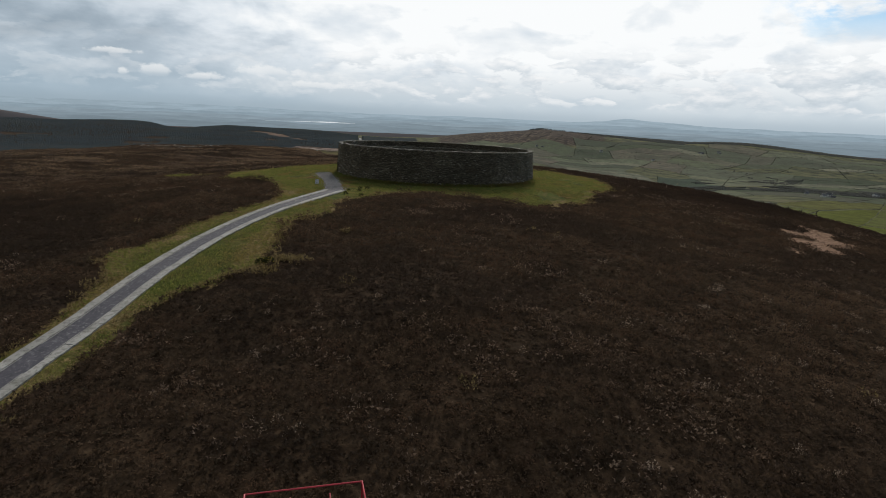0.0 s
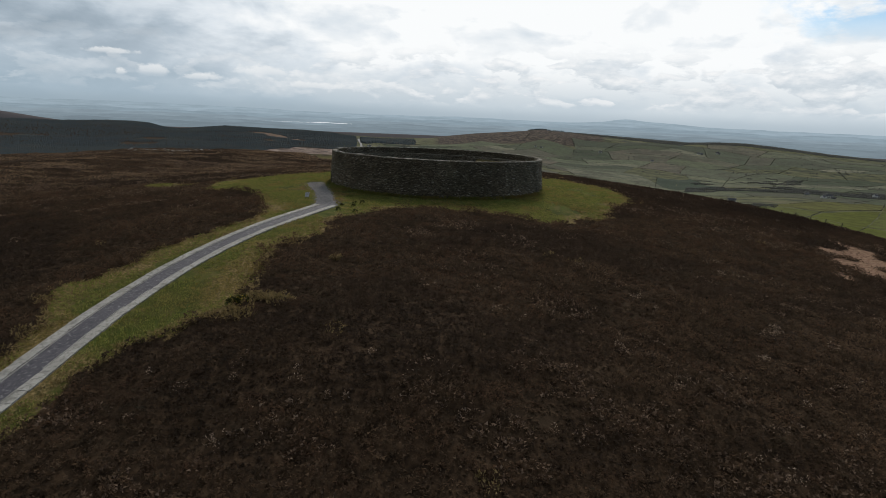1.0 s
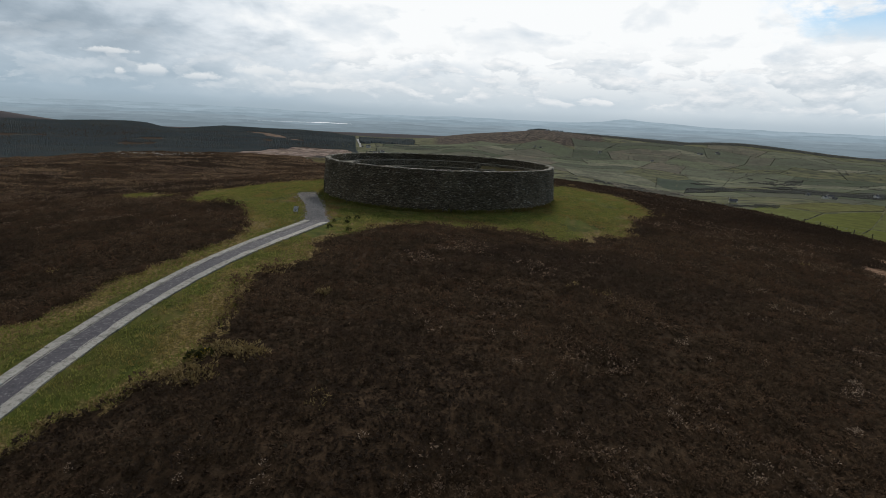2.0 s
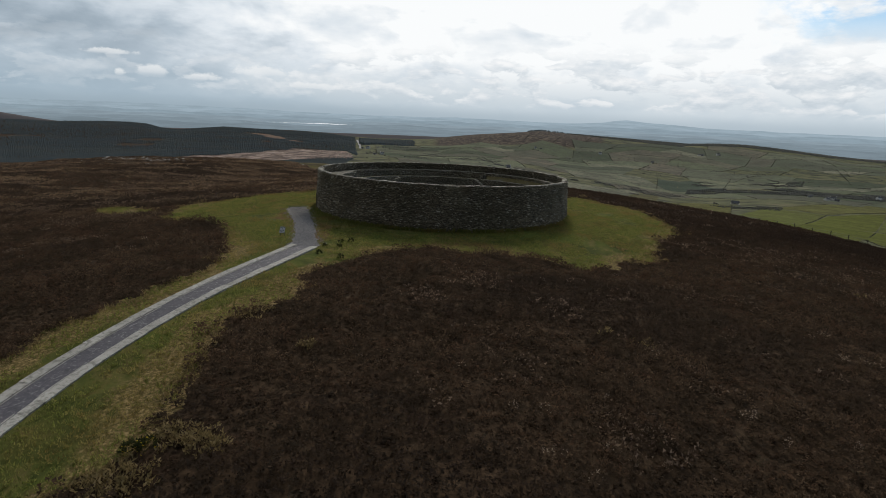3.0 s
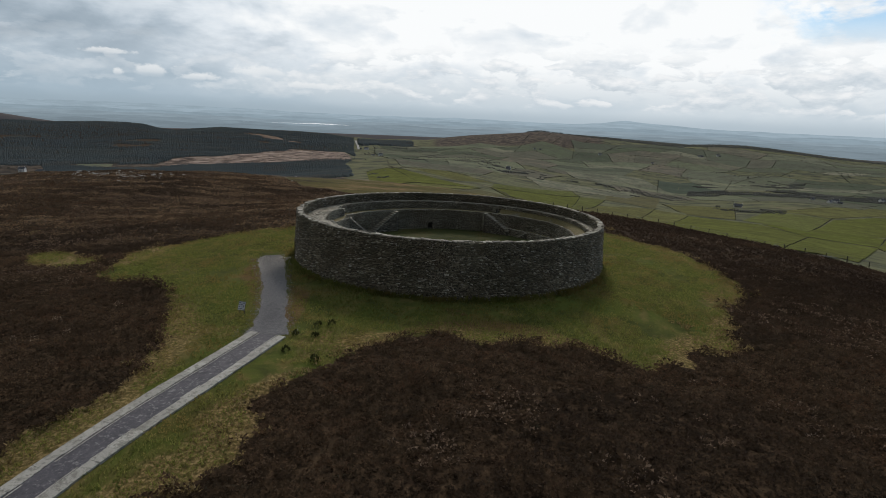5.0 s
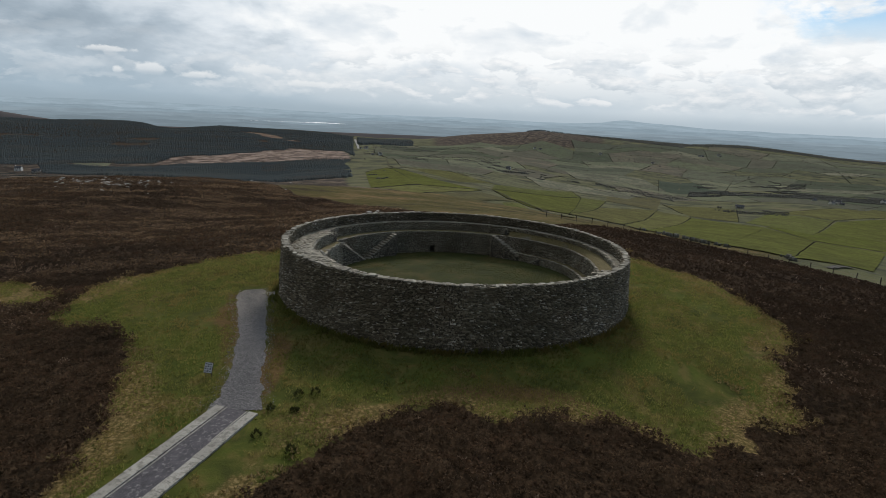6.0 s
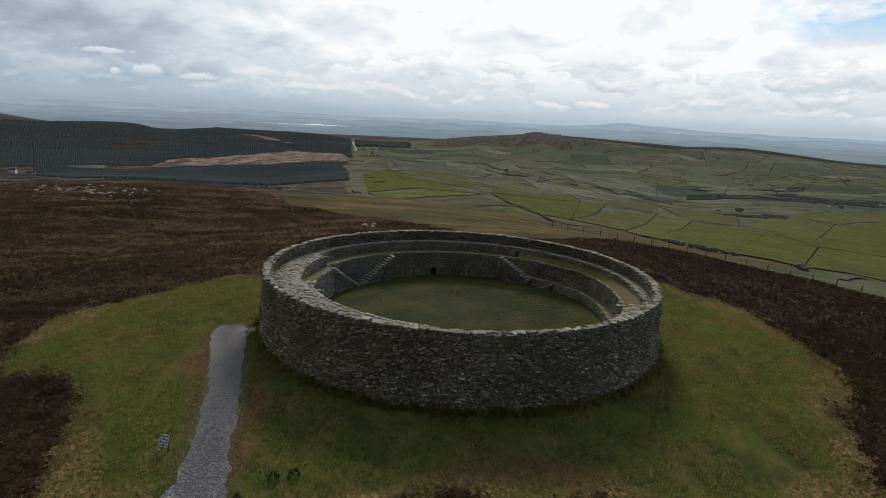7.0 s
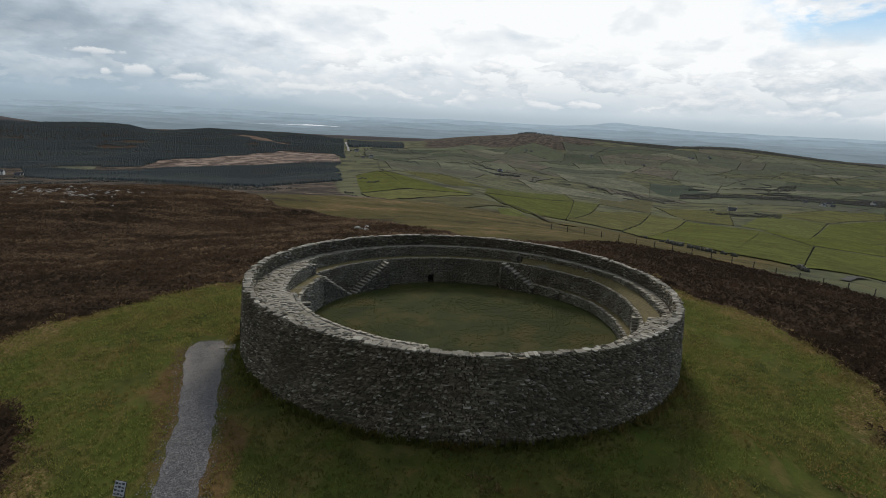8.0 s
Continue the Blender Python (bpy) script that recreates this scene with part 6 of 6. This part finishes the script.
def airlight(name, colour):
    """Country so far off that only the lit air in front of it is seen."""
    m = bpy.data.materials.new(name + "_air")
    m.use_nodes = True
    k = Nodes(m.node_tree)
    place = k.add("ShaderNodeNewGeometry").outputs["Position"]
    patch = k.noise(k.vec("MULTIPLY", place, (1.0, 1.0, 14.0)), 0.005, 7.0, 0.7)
    # haze painted in: the hills glow in its colour instead of being lit
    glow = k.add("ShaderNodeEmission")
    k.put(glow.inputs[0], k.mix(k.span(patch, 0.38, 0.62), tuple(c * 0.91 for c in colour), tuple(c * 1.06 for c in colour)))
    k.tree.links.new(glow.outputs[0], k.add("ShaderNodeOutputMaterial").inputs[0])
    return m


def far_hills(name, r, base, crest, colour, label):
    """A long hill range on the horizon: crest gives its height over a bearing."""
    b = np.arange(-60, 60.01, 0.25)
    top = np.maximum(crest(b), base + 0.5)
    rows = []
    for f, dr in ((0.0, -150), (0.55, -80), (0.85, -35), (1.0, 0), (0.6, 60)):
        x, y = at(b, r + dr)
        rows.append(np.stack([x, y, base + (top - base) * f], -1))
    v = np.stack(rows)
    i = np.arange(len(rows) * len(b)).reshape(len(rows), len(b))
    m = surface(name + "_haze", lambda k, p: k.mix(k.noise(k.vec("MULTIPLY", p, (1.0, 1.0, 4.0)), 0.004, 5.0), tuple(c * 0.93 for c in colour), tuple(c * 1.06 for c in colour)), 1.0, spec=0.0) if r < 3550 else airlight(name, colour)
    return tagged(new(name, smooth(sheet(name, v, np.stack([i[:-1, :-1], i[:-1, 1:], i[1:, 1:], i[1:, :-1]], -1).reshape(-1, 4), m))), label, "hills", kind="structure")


bump = lambda b, c, w, h: h * np.exp(-(((b - c) / w) ** 2))
roll = lambda b, seed, h: 1.8 * h * waves(b * 10, 0 * b, 17.0, seed, 5)
shore = lambda b: bump(b, -12.6, 3.6, -13)
# each farther range gets a paler, bluer glow for thicker haze
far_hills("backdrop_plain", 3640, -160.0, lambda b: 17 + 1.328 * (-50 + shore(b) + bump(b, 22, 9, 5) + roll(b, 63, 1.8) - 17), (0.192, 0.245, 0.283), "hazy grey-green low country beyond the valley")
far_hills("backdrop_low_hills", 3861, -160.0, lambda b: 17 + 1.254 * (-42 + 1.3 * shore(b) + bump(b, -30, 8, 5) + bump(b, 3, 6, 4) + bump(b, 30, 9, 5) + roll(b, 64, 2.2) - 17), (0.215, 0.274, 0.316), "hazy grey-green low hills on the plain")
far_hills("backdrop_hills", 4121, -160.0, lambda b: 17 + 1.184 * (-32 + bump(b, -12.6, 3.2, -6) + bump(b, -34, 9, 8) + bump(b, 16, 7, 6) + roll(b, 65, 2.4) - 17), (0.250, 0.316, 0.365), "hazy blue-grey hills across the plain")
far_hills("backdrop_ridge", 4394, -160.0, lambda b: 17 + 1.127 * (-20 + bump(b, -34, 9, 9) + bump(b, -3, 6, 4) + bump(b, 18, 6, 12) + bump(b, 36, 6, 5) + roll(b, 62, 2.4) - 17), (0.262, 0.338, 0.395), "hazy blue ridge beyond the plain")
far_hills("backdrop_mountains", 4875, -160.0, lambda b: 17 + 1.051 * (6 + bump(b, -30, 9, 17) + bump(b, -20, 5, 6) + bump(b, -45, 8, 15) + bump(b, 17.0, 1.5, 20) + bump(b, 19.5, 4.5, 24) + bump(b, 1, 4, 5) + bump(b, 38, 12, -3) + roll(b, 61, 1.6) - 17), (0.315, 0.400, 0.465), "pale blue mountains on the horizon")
far_hills("backdrop_moor", 3500, -140.0, lambda b: -105 + bump(b, -45, 6.5, 92) + bump(b, -38, 5, 28), (0.11, 0.10, 0.10), "dull brown moor shoulder at the valley's end")


# ---- farms ----
def house(x, y, turn, long, deep, high, wall_material, roof_material, label, group, chimneys=1):
    z = float(height(x, y, False))
    h = thing("house", label, "house", group, at=(x, y, z + 0.5), turn=turn)
    rise = deep * 0.38
    bm = bmesh.new()
    w = [bm.verts.new(p) for p in ((-long / 2, -deep / 2, -5), (long / 2, -deep / 2, -5), (long / 2, deep / 2, -5), (-long / 2, deep / 2, -5), (-long / 2, -deep / 2, high), (long / 2, -deep / 2, high), (long / 2, deep / 2, high), (-long / 2, deep / 2, high), (-long / 2, 0, high + rise), (long / 2, 0, high + rise))]
    for f in ((0, 1, 5, 4), (2, 3, 7, 6), (1, 2, 6, 9, 5), (3, 0, 4, 8, 7)):
        bm.faces.new([w[i] for i in f])
    part("wall", bm, wall_material, h)
    bm = bmesh.new()
    e, t = 0.35, 0.22
    prof = [(-deep / 2 - e, high - e * 0.76), (0, high + rise), (deep / 2 + e, high - e * 0.76), (deep / 2 + e, high - e * 0.76 + t), (0, high + rise + t), (-deep / 2 - e, high - e * 0.76 + t)]
    a = [bm.verts.new((-long / 2 - e, p, q)) for p, q in prof]
    b = [bm.verts.new((long / 2 + e, p, q)) for p, q in prof]
    for i in range(6):
        bm.faces.new((a[i], a[(i + 1) % 6], b[(i + 1) % 6], b[i]))
    bm.faces.new(a[::-1])
    bm.faces.new(b)
    roof = part("roof", bm, roof_material, h)
    for i in range(chimneys):
        part("chimney", box(0.8, 0.6, 1.5, ((-1) ** i * (long / 2 - 0.7), 0, high + rise - 0.4), 0.03), wall_material, roof)
    count = max(2, int(long / 3.2))
    for i in range(count):
        xx = -long / 2 + long * (i + 0.5) / count
        for zz in ((0.9,) if high < 4 else (0.9, 3.4)):
            part("window", box(1.0, 0.08, 1.2, (xx, -deep / 2 - 0.03, zz)), PANE, h)
    part("door", box(0.95, 0.08, 2.05, (-long / 2 + long / count, -deep / 2 - 0.03, -0.1)), SLATE, h)
    return h


def farm(bearing, r, kinds, seed):
    q = np.random.default_rng(seed)
    cx, cy = at(bearing, r)
    for i, kind in enumerate(kinds):
        x, y = cx + q.uniform(-1, 1) * 14 * len(kinds) * 0.5, cy + q.uniform(-12, 12)
        if kind == "h":
            house(x, y, q.uniform(-40, 40), q.uniform(10, 14), 7, q.choice([3.0, 5.2]), WHITE, SLATE, "white rendered farmhouse with a slate roof", "farmhouses of the valley", 2)
        else:
            house(x, y, q.uniform(-40, 40), q.uniform(8, 12), 5.5, 2.6, BARN, SLATE, "grey sheet-metal farm barn among fields", "barns of the valley", 0)


for b, r, kinds, seed in ((29.1, 1065, "hb", 1), (35.7, 1390, "hbh", 2), (34.2, 1420, "b", 3), (38.6, 1600, "bh", 4), (15.3, 2496, "h", 5), (20.2, 2470, "h", 6), (24.4, 2746, "bhb", 7), (25.9, 2780, "hb", 8), (-8.2, 2053, "hhb", 9), (-6.8, 1640, "hb", 10),
                          (9.3, 2500, "hb", 11), (7.0, 1440, "hb", 12), (-37.4, 1150, "bhb", 13), (42, 1620, "h", 14)):
    farm(b, r, kinds, seed)
